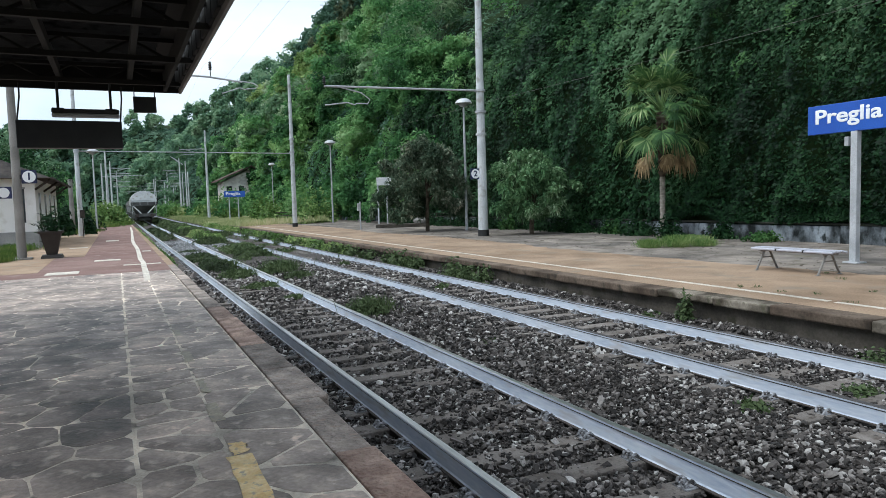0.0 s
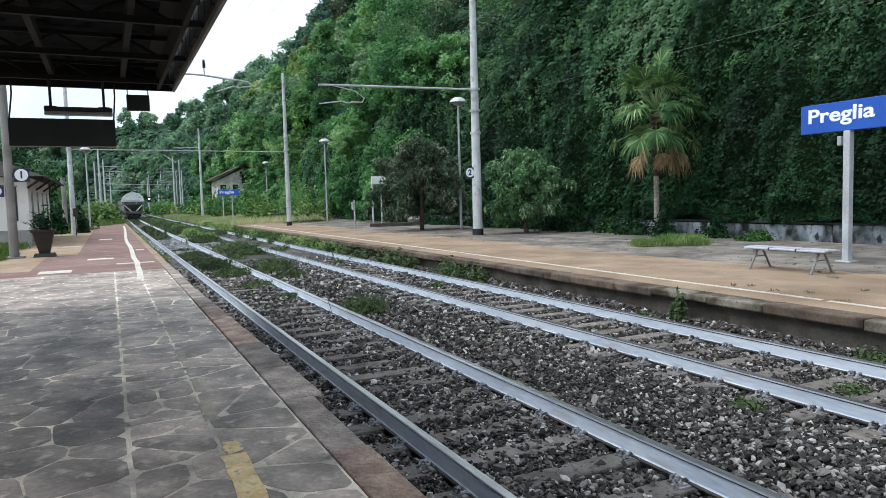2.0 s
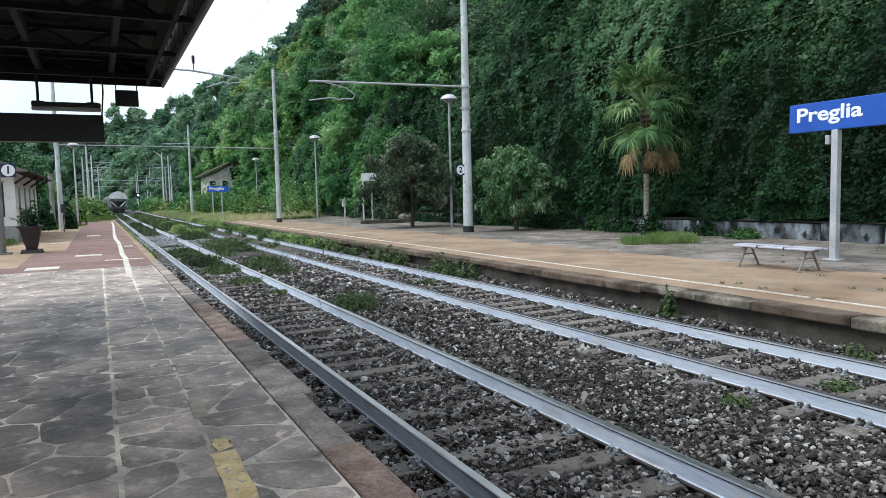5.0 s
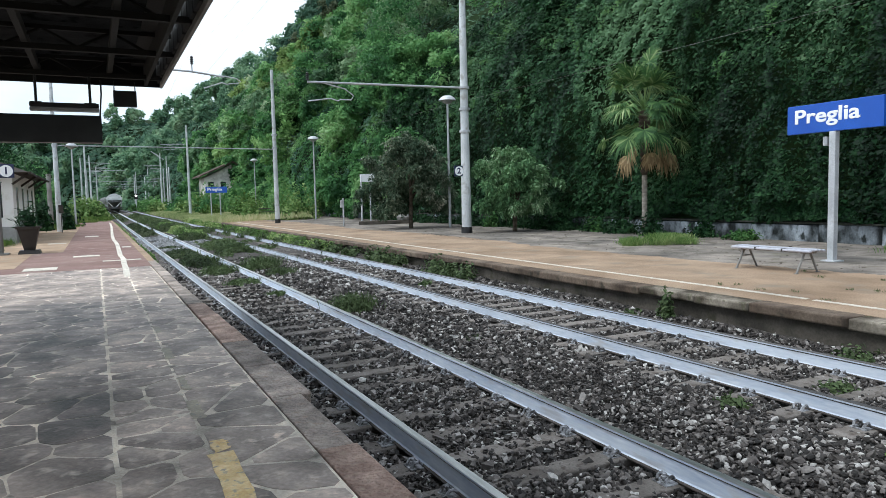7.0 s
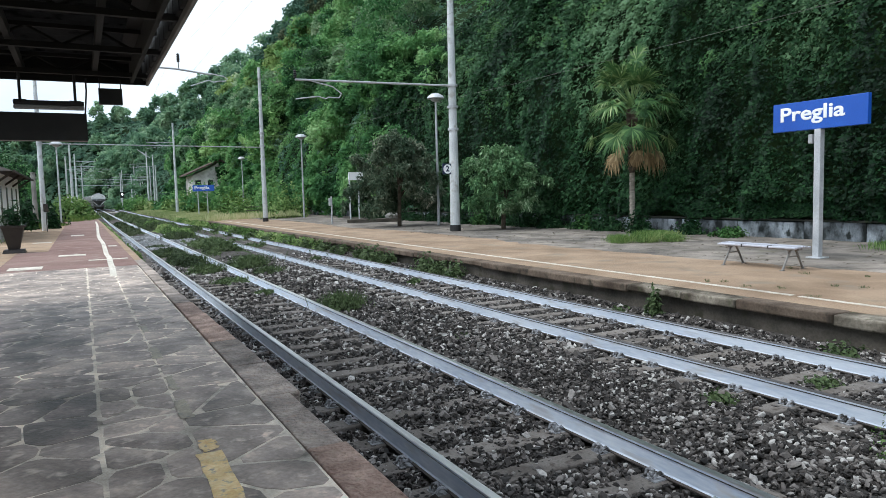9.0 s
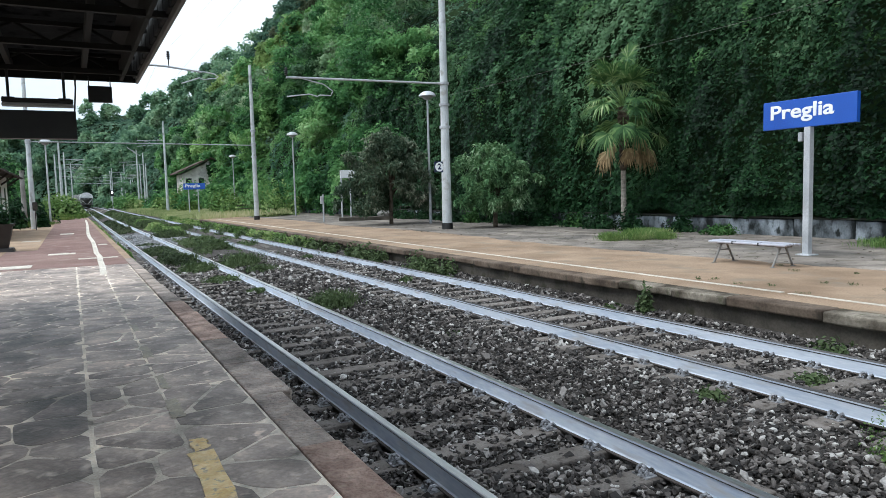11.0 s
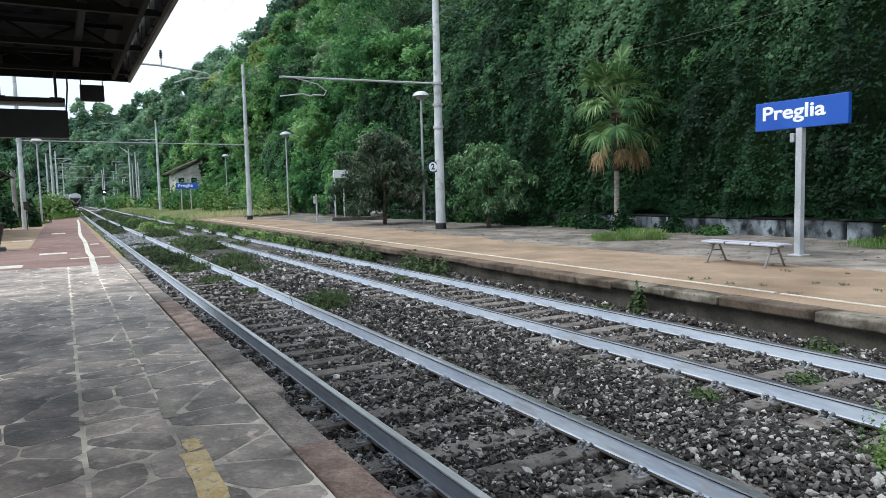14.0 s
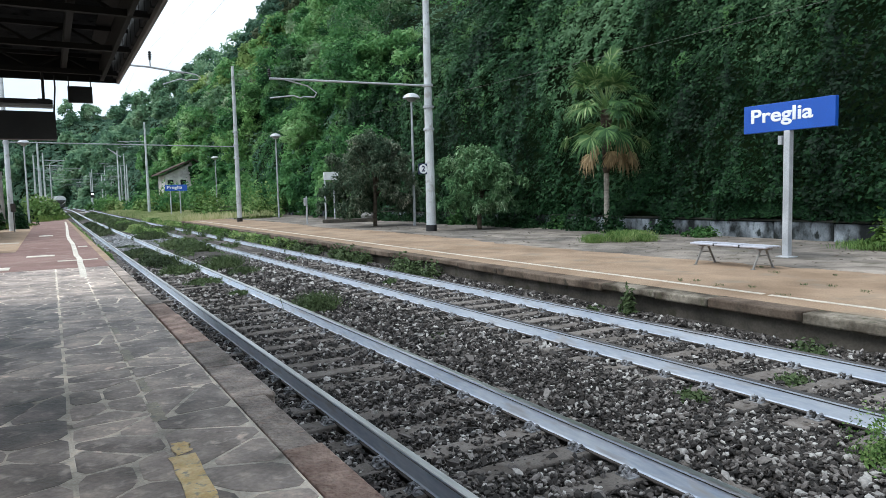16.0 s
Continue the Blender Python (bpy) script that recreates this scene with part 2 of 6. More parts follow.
M_GROUND = mat("weedy_ground", (0.07, 0.085, 0.035), (0.14, 0.14, 0.07), 0.35, 1.0, 0.6, 12, c=(0.17, 0.15, 0.1))
M_BANK = mat("pale_grass_bank", (0.221, 0.247, 0.111), (0.364, 0.364, 0.195), 0.5, 1.0, 0.6, 12, c=(0.312, 0.273, 0.182))
M_WAGON = mat("grey_wagon_paint", (0.300, 0.315, 0.323), (0.450, 0.465, 0.465), 1.0, 0.55, 0.1, 20, c=(0.240, 0.210, 0.180))
M_WAGON_DARK = mat("sooty_wagon_paint", (0.074, 0.074, 0.074), (0.135, 0.135, 0.132), 1.0, 0.6, 0.1, 20)
M_BENCH = mat("pale_bench_slat", (0.36, 0.36, 0.41), (0.46, 0.46, 0.51), 2, 0.45, 0.1, 40, stretch=(1, 0.2, 1))
M_POT = mat("dark_brown_planter", (0.018, 0.013, 0.011), (0.030, 0.024, 0.020), 3, 0.6, 0.2, 40)
M_GLASS = mat("dark_window", (0.02, 0.022, 0.025), (0.03, 0.033, 0.036), 2, 0.12, 0.0, 40)
# The palest ivy tone paints glints on scattered leaves.
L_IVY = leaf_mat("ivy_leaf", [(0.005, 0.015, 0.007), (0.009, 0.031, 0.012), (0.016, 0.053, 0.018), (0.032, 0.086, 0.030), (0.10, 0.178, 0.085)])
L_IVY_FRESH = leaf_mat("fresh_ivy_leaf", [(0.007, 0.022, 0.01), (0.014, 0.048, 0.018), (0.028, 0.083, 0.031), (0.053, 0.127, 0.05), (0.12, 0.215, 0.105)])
L_SPRAY = leaf_mat("creeper_leaf", [(0.03, 0.085, 0.025), (0.06, 0.14, 0.04), (0.11, 0.21, 0.065)])
# Woodland and yellow-green leaves carry extra blue in place of distance haze.
L_WOOD = leaf_mat("woodland_leaf", [(0.026, 0.076, 0.029), (0.058, 0.159, 0.056), (0.116, 0.264, 0.093), (0.196, 0.372, 0.137), (0.364, 0.526, 0.252)], 0.6, 0.38, 0.34)
L_WOOD_LIGHT = leaf_mat("young_woodland_leaf", [(0.062, 0.144, 0.049), (0.132, 0.265, 0.089), (0.232, 0.405, 0.14), (0.389, 0.562, 0.232)], 0.6, 0.38, 0.34)
L_WOOD_GREY = leaf_mat("greyish_woodland_leaf", [(0.071, 0.141, 0.072), (0.149, 0.254, 0.134), (0.258, 0.375, 0.205), (0.436, 0.506, 0.339)], 0.6, 0.38, 0.34)
# Distance haze is put into these pale, bluish leaf colours.
L_FAR_HAZE = leaf_mat("haze_tinted_far_leaf", [(0.085, 0.165, 0.105), (0.14, 0.255, 0.15), (0.22, 0.35, 0.205), (0.35, 0.47, 0.3)], 0.6, 0.38, 0.34)
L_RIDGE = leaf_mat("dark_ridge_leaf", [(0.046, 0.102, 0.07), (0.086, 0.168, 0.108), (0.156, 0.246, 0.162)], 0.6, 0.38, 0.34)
L_YELLOW = leaf_mat("yellow_green_leaf", [(0.11, 0.19, 0.055), (0.21, 0.31, 0.1), (0.35, 0.45, 0.17)], 0.6, 0.38, 0.34)
L_DUSTY = leaf_mat("dusty_leaf", [(0.10, 0.125, 0.07), (0.18, 0.205, 0.125), (0.28, 0.30, 0.2)], 0.6, 0.38, 0.34)
L_SHRUB = leaf_mat("loquat_leaf", [(0.03, 0.062, 0.034), (0.075, 0.115, 0.068), (0.2, 0.24, 0.165), (0.65, 0.62, 0.5)])
L_SHRUB_LIGHT = leaf_mat("shrub_leaf", [(0.039, 0.101, 0.043), (0.106, 0.218, 0.09), (0.235, 0.381, 0.19), (0.672, 0.784, 0.56)])
L_GRASS = leaf_mat("weed_blade", [(0.04, 0.085, 0.018), (0.075, 0.14, 0.03), (0.13, 0.21, 0.05), (0.23, 0.27, 0.09)])
L_WEED = leaf_mat("weed_leaf", [(0.054, 0.084, 0.036), (0.095, 0.134, 0.058), (0.162, 0.207, 0.098)])
L_DULL = leaf_mat("dull_weed_leaf", [(0.03, 0.045, 0.022), (0.06, 0.085, 0.04), (0.11, 0.135, 0.07)])
L_MEADOW = leaf_mat("bright_weed_leaf", [(0.065, 0.12, 0.033), (0.13, 0.23, 0.065), (0.25, 0.35, 0.12), (0.4, 0.45, 0.2)])
L_DRYGRASS = leaf_mat("dry_grass_blade", [(0.244, 0.308, 0.124), (0.421, 0.454, 0.211), (0.616, 0.583, 0.351)])
L_PALM = leaf_mat("palm_frond", [(0.024, 0.062, 0.022), (0.062, 0.135, 0.045), (0.155, 0.25, 0.085), (0.5, 0.56, 0.3)])
L_PALM_DRY = leaf_mat("dry_palm_frond", [(0.15, 0.10, 0.05), (0.33, 0.23, 0.12), (0.55, 0.42, 0.24)])


# ---- mesh helpers ----
def part(name, bm, material, parent=None, label="", smooth=False):
    me = bpy.data.meshes.new(name)
    bm.to_mesh(me)
    bm.free()
    me.materials.append(material)
    if smooth:
        me.shade_smooth()
    ob = new(name, me)
    if parent:
        ob.parent = parent
    if label:
        tagged(ob, label)
    return ob


def fast(name, verts, faces, material, parent=None):
    """One mesh from arrays: verts (n, 3), faces (m, k)."""
    me = bpy.data.meshes.new(name)
    k = faces.shape[1]
    me.vertices.add(len(verts))
    me.vertices.foreach_set("co", np.ascontiguousarray(verts, dtype=np.float32).ravel())
    me.loops.add(faces.size)
    me.loops.foreach_set("vertex_index", np.ascontiguousarray(faces, dtype=np.int32).ravel())
    me.polygons.add(len(faces))
    me.polygons.foreach_set("loop_start", np.arange(0, faces.size, k, dtype=np.int32))
    me.update(calc_edges=True)
    me.materials.append(material)
    ob = new(name, me)
    if parent:
        ob.parent = parent
    return ob


def box(bm, x0, x1, y0, y1, z0, z1, bevel=0.0):
    r = bmesh.ops.create_cube(bm, size=1)
    for v in r["verts"]:
        v.co = ((x0 + x1) / 2 + v.co.x * (x1 - x0), (y0 + y1) / 2 + v.co.y * (y1 - y0), (z0 + z1) / 2 + v.co.z * (z1 - z0))
    if bevel:
        edges = list({e for v in r["verts"] for e in v.link_edges})
        bmesh.ops.bevel(bm, geom=edges, offset=bevel, segments=2, affect="EDGES", profile=0.5)
    return bm


def rod(bm, a, b, r0, r1=None, n=10):
    """A round, tapered bar from a to b."""
    a, b = Vector(a), Vector(b)
    d = b - a
    m = Matrix.Translation((a + b) / 2) @ d.to_track_quat("Z", "Y").to_matrix().to_4x4()
    bmesh.ops.create_cone(bm, cap_ends=True, segments=n, radius1=r0, radius2=r0 if r1 is None else r1, depth=d.length, matrix=m)
    return bm


def bent(bm, points, r, n=8):
    """One continuous round tube through points."""
    pts = [Vector(p) for p in points]
    rings = []
    side = None
    for i, p in enumerate(pts):
        d = (pts[min(i + 1, len(pts) - 1)] - pts[max(i - 1, 0)]).normalized()
        if side is None:
            side = d.orthogonal().normalized()
        side = (side - d * side.dot(d)).normalized()
        up = d.cross(side)
        rings.append([bm.verts.new(p + (side * math.cos(2 * math.pi * k / n) + up * math.sin(2 * math.pi * k / n)) * r) for k in range(n)])
    for a, b in zip(rings, rings[1:]):
        for k in range(n):
            bm.faces.new((a[k], a[(k + 1) % n], b[(k + 1) % n], b[k]))
    bm.faces.new(rings[0]), bm.faces.new(rings[-1])
    bmesh.ops.recalc_face_normals(bm, faces=bm.faces)
    return bm


def lathe(bm, profile, n=20, at=(0, 0, 0)):
    """A turned body from (radius, height) pairs."""
    rings = []
    for r, z in profile:
        rings.append([bm.verts.new((at[0] + r * math.cos(2 * math.pi * i / n), at[1] + r * math.sin(2 * math.pi * i / n), at[2] + z)) for i in range(n)])
    for a, b in zip(rings, rings[1:]):
        for i in range(n):
            bm.faces.new((a[i], a[(i + 1) % n], b[(i + 1) % n], b[i]))
    for ring in (rings[0], rings[-1]):
        try:
            bm.faces.new(ring)
        except ValueError:
            pass
    bmesh.ops.recalc_face_normals(bm, faces=bm.faces)
    return bm


def B():
    return bmesh.new()


def empty(name, x, y, z, label, category, group="", kind=""):
    e = new(name)
    e.location = (x, y, z)
    e.empty_display_size = 0.2
    return tagged(e, label, category, group, kind)


def text_mesh(body, size, bold=0.0, depth=0.002, align="CENTER"):
    cu = bpy.data.curves.new("lettering", "FONT")
    cu.bevel_resolution = 1
    cu.body, cu.size, cu.bevel_depth, cu.extrude, cu.align_x, cu.align_y = body, size, bold, depth, "CENTER", align
    ob = new("lettering", cu)
    me = bpy.data.meshes.new_from_object(ob.evaluated_get(bpy.context.evaluated_depsgraph_get()))
    bpy.data.objects.remove(ob)
    return me


rng = np.random.default_rng(7)


def unit(v):
    return v / np.maximum(np.linalg.norm(v, axis=-1, keepdims=True), 1e-9)


def leaves(points, normals, size, wide=0.6, tilt=0.7, tri=False):
    """Diamond leaves at points, facing roughly along normals. Returns verts, faces."""
    n = len(points)
    nn = unit(normals + tilt * rng.normal(size=(n, 3)))
    u = unit(np.cross(nn, rng.normal(size=(n, 3))))
    v = np.cross(nn, u)
    s = (np.asarray(size) * rng.uniform(0.6, 1.35, n))[:, None]
    if tri:
        verts = np.stack([points - u * s * 0.45 - v * s * wide * 0.5, points - u * s * 0.45 + v * s * wide * 0.5, points + u * s * 0.6 - nn * s * 0.1], 1).reshape(-1, 3)
        return verts, np.arange(3 * n).reshape(-1, 3)
    verts = np.stack([points - u * s * 0.5, points + v * s * wide * 0.5 + nn * s * 0.08, points + u * s * 0.5 - nn * s * 0.12, points - v * s * wide * 0.5 + nn * s * 0.08], 1).reshape(-1, 3)
    return verts, np.arange(4 * n).reshape(-1, 4)


def join(chunks):
    vs, fs, k = [], [], 0
    for v, f in chunks:
        vs.append(v)
        fs.append(f + k)
        k += len(v)
    return np.concatenate(vs), np.concatenate(fs)


def ball_points(centres, radii, count, squash=0.8, inner=0.75):
    """Points and outward normals in the outer shell of lumps."""
    n = len(centres)
    d = unit(rng.normal(size=(n, count, 3)))
    r = radii[:, None, None] * rng.uniform(inner, 1.05, (n, count, 1))
    p = centres[:, None, :] + d * r * np.array([1, 1, squash])
    return p.reshape(-1, 3), d.reshape(-1, 3)


# ---- ground, track bed, platforms ----
RAIL_Z = -0.33
TRACK_1, TRACK_2 = 3.03, 6.88


def bend(y):
    """Sideways shift of the line: a slight swing to one side, then a curve to the other, far down the track."""
    y = np.asarray(y, dtype=float)
    return 0.75 * np.exp(-((y - 190) / 75) ** 2) - np.maximum(0, y - 230) ** 2 / 2600


def strip(bm, xa, xb, ys, z0, z1, skew_a=0.0, skew_b=0.0):
    """A long slab with its top at z1, following the line's curve."""
    rows = []
    for y in ys:
        s = float(bend(y))
        rows.append([bm.verts.new((x + s + k * y, y, z)) for x, k, z in ((xa, skew_a, z0), (xa, skew_a, z1), (xb, skew_b, z1), (xb, skew_b, z0))])
    for a, b in zip(rows, rows[1:]):
        for i in range(4):
            bm.faces.new((a[i], a[(i + 1) % 4], b[(i + 1) % 4], b[i]))
    bm.faces.new(rows[0]), bm.faces.new(rows[-1])
    bmesh.ops.recalc_face_normals(bm, faces=bm.faces)
    return bm


def ground():
    bm = B()
    bmesh.ops.create_grid(bm, x_segments=60, y_segments=60, size=1500)
    for v in bm.verts:
        v.co.z = -0.72
    tagged(part("ground", bm, M_GROUND), "weedy open ground around the line", "ground", kind="structure")


def bed_height(x, y):
    mid = np.exp(-((x - 4.95) / 0.55) ** 2) * 0.05 + 0.022
    edge = -0.1 * np.clip((1.95 - x) / 0.4, 0, 1) + 0.16 * np.clip((x - 7.85) / 0.45, 0, 1)
    return -0.545 + mid + edge + 0.02 * np.sin(x * 3.1 + y * 0.7) * np.sin(y * 1.3)


def ballast():
    xs = np.linspace(1.4, 8.5, 50)
    ys = np.concatenate([np.linspace(-8, 30, 150), np.linspace(30.5, 430, 160)])
    gx, gy = np.meshgrid(xs, ys)
    z = bed_height(gx, gy) - 0.03 + 0.05 * np.clip((gy - 21) / 4, 0, 1) + rng.uniform(-0.015, 0.015, gx.shape)
    v = np.stack([gx + bend(gy), gy, z], -1).reshape(-1, 3)
    n = len(xs)
    i = (np.arange(len(ys) - 1)[:, None] * n + np.arange(n - 1)[None, :]).ravel()
    tagged(fast("track_bed", v, np.stack([i, i + 1, i + n + 1, i + n], 1), M_BALLAST_BED), "dark brown ballast bed under both tracks", "track bed", kind="structure")
    # loose stones
    forms = []
    for form in ("round", "block"):
        bm = B()
        if form == "round":
            bmesh.ops.create_icosphere(bm, subdivisions=1, radius=1.15)
        else:
            bmesh.ops.create_cube(bm, size=1.5)
        bmesh.ops.triangulate(bm, faces=bm.faces[:])
        bm.verts.index_update()
        forms.append((np.array([p.co for p in bm.verts]), np.array([[q.index for q in f.verts] for f in bm.faces])))
        bm.free()
    chunks = []
    for y0, y1, per, s in ((-3.5, 1.2, 260, 0.032), (1.2, 4.4, 1050, 0.0195), (4.4, 7, 950, 0.0195), (7, 14, 450, 0.026), (14, 26, 170, 0.036)):
        base, tri = forms[0 if 1 < y0 < 4 else 1]
        cnt = int((y1 - y0) * 6.8 * per)
        x, y = rng.uniform(1.5, 8.3, cnt), rng.uniform(y0, y1, cnt)
        hidden = np.zeros(cnt, bool)
        for rx in (TRACK_1 - 0.7525, TRACK_1 + 0.7525, TRACK_2 - 0.7525, TRACK_2 + 0.7525):
            hidden |= np.abs(x - rx) < 0.085
        phase = (y % 0.6) < 0.24
        for t in (TRACK_1, TRACK_2):
            hidden |= (np.abs(x - t) < 1.25) & phase & (rng.random(cnt) < (0.35 if t == TRACK_1 else 0.85))
        x, y = x[~hidden], y[~hidden]
        cnt = len(x)
        c = np.stack([x, y, bed_height(x, y) + rng.uniform(-0.02, 0.022, cnt)], 1)
        shape = base[None] * rng.uniform(0.55 if 1 < y0 < 4 else 0.45, 1.25, (cnt, len(base), 1 if 1 < y0 < 4 else 3))
        shape = shape * rng.uniform(0.6, 1.35, (cnt, 1, 3)) * np.array([1.25, 0.95, 0.75])
        a = rng.uniform(0, 6.28, cnt)
        ca, sa = np.cos(a)[:, None], np.sin(a)[:, None]
        tl = rng.uniform(-0.9, 0.9, cnt)[:, None]
        shape = np.stack([shape[..., 0] * np.cos(tl) - shape[..., 2] * np.sin(tl), shape[..., 1], shape[..., 0] * np.sin(tl) + shape[..., 2] * np.cos(tl)], -1)
        sx, sy = shape[..., 0] * ca - shape[..., 1] * sa, shape[..., 0] * sa + shape[..., 1] * ca
        shape = np.stack([sx, sy, shape[..., 2]], -1) * (s * rng.lognormal(0, 0.3, cnt))[:, None, None]
        v = (c[:, None, :] + shape).reshape(-1, 3)
        f = (tri[None] + (np.arange(cnt) * len(base))[:, None, None]).reshape(-1, 3)
        chunks.append((v, f))
    v, f = join(chunks)
    stones = fast("ballast_stones", v, f, M_STONES)
    stones.data.shade_flat()
    tagged(stones, "loose broken brown and grey ballast stones", "ballast", kind="stuff")


YS = [-8, 60] + list(range(70, 431, 10))


def rail(bm, x):
    """Flat-bottomed rail: foot, web and head."""
    # The web is splayed beyond a true rail's to catch more sky light.
    half = [(0.07, 0), (0.07, 0.008), (0.05, 0.016), (0.038, 0.026), (0.022, 0.134), (0.022, 0.138), (0.03, 0.144), (0.031, 0.147), (0.031, 0.163), (0.025, 0.172)]
    prof = half + [(-a, b) for a, b in reversed(half)]
    rows = []
    for y in YS:
        rows.append([bm.verts.new((x + float(bend(y)) + a, y, RAIL_Z - 0.172 + b)) for a, b in prof])
    n = len(prof)
    for a, b in zip(rows, rows[1:]):
        for i in range(n):
            # Rust on faces 4-6 and 12-14 paints the head's shadow line.
            bm.faces.new((a[i], a[(i + 1) % n], b[(i + 1) % n], b[i])).material_index = 1 if 8 <= i <= 10 else 2 if i in (0, 1, 4, 5, 6, 12, 13, 14, 17, 18) else 0
    bmesh.ops.recalc_face_normals(bm, faces=bm.faces)
    return bm


def track(cx, label, head):
    t = empty("railway_track", cx, 0, RAIL_Z, label, "railway track", "railway tracks")
    back = Matrix.Translation((-cx, 0, -RAIL_Z))
    for x in (cx - 0.7525, cx + 0.7525):
        ob = part("rail", rail(B(), x), M_RAIL_WHITE, t, "whitewashed steel rail with a polished head")
        ob.data.materials.append(head)
        ob.data.materials.append(M_RUST)
        ob.matrix_local = back
    bm = B()
    box(bm, -1.2, 1.2, -0.12, 0.12, -0.2, 0, 0.015)
    sleeper = part("sleeper", bm, M_SLEEPER)
    sleeper.parent, sleeper.location = t, (0, 0.72, -0.175)
    for k in list(range(-7, 0)) + list(range(1, 135)):
        o = new("sleeper", sleeper.data)
        o.parent, o.location = t, (0, 0.72 + 0.6 * k, -0.175 + 0.006 * math.sin(k * 2.3))
        o.rotation_euler = (0, 0, 0.012 * math.sin(k * 5.1))
    # base plate with two sprung coils and a bolt
    bm = B()
    box(bm, -0.1, 0.02, -0.075, 0.075, 0, 0.016, 0.004)
    for by in (-0.042, 0.042):
        bent(bm, [(-0.085, by, 0.02), (-0.06, by * 1.25, 0.058), (-0.02, by * 1.2, 0.062), (0.012, by, 0.034)], 0.013, 5)
    rod(bm, (-0.05, 0, 0.01), (-0.05, 0, 0.075), 0.016, n=6)
    rod(bm, (-0.05, 0, 0.036), (-0.05, 0, 0.056), 0.026, n=6)
    clip = part("rail_clip", bm, M_CLIP)
    clip.parent = t
    first = True
    for k in range(2, 48):
        for x in (-0.7525, 0.7525):
            for side in (-1, 1):
                o = clip if first else new("rail_clip", clip.data)
                first = False
                o.parent = t
                o.location = (x + side * 0.075, 0.72 + 0.6 * k, -0.185)
                o.rotation_euler = (0, 0, 0 if side < 0 else math.pi)


def platforms():
    bm = strip(B(), -9, 1.205, [-14, 19.55], -0.72, -0.0015)
    tagged(part("platform_base", bm, M_JOINT), "pale mortar bed of the paved platform", "platform", kind="structure")
    bm = strip(B(), -3.2, 1.34, [19.55, 75], -0.72, -0.004, 0, -0.0007)
    tagged(part("platform_asphalt", bm, M_RED), "worn red-brown asphalt platform surface", "platform", kind="structure")
    bm = strip(B(), -9, -3.2, [19.55, 62], -0.72, -0.008)
    box(bm, -3.2, -1.1, 27.5, 62, -0.05, 0.002)
    box(bm, -3.2, -2.0, 21.2, 27.5, -0.05, 0.001)
    tagged(part("platform_gravel", bm, M_TAN), "tan fine gravel beside the asphalt", "gravel", kind="structure")
    # far platform
    bm = strip(B(), 8.72, 12.9, [-14, 58], -0.72, 0.0)
    tagged(part("platform_far", bm, M_TAN), "tan gravel island platform surface", "platform", kind="structure")
    bm = B()
    rows = []
    for k in range(360):
        y = -14 + k * 0.25
        x = 12.75 + 0.35 * math.sin(y * 0.31) + 0.3 * noise.noise((y * 0.6, 1.7, 0)) + 0.22 * noise.noise((y * 2.1, 5.1, 0))
        rows.append([bm.verts.new(p) for p in ((x, y, -0.02), (x + 0.02, y, 0.005), (19.6, y, 0.005), (19.6, y, -0.7))])
    for a, b in zip(rows, rows[1:]):
        for i in range(3):
            bm.faces.new((a[i], a[i + 1], b[i + 1], b[i]))
    bmesh.ops.recalc_face_normals(bm, faces=bm.faces)
    strip(bm, 12.9, 19.5, [-14, 75], -0.72, -0.03)
    tagged(part("platform_dirt", bm, M_DIRT), "grey trodden earth behind the far platform", "ground", kind="structure")
    # The coping's shade is put into the dark colour of this face.
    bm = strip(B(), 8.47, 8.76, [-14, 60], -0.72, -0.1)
    tagged(part("platform_wall_far", bm, M_DARK_CONC), "platform face under the coping, coloured dark for its shade", "platform wall", kind="structure")
    # markings
    bm = strip(B(), 9.26, 9.36, [-14, 6.5], -0.01, 0.006)
    strip(bm, 9.24, 9.35, [6.62, 14, 25, 40, 57], -0.01, 0.006, 0.006, 0.006)
    tagged(part("white_line", bm, M_WHITE_LINE), "thin white safety line on the tan platform", "line marking", kind="structure")
    bm = B()
    pts = [(0.55, 17.0), (0.6, 19), (0.62, 21), (0.66, 22.6), (0.62, 24.4), (0.66, 27), (0.7, 31), (0.66, 35), (0.68, 39), (0.8, 46), (0.95, 55), (1.05, 66)]
    rows = [[bm.verts.new((x + dx, y, z)) for dx, z in ((-0.07, -0.02), (-0.07, 0.005), (0.07, 0.005), (0.07, -0.02))] for x, y in pts]
    for a, b in zip(rows, rows[1:]):
        for i in range(4):
            bm.faces.new((a[i], a[(i + 1) % 4], b[(i + 1) % 4], b[i]))
    bmesh.ops.recalc_face_normals(bm, faces=bm.faces)
    tagged(part("white_line", bm, M_WHITE_LINE), "wavering white safety line on red asphalt", "line marking", kind="structure")
    for x0, x1, y0, y1 in ((-1.75, -0.98, 20.1, 20.95), (0.1, 1.12, 22.0, 22.3), (-0.72, 0.04, 24.4, 25.0), (-0.55, 0.05, 39.0, 40.2), (0.82, 1.12, 28.5, 29.1), (-1.9, -1.2, 33.4, 34.0)):
        tagged(part("platform_mark", box(B(), x0, x1, y0, y1, -0.01, 0.0045), M_WHITE_LINE), "short worn white dash across the asphalt", "line marking", "dashes on the asphalt", "structure")


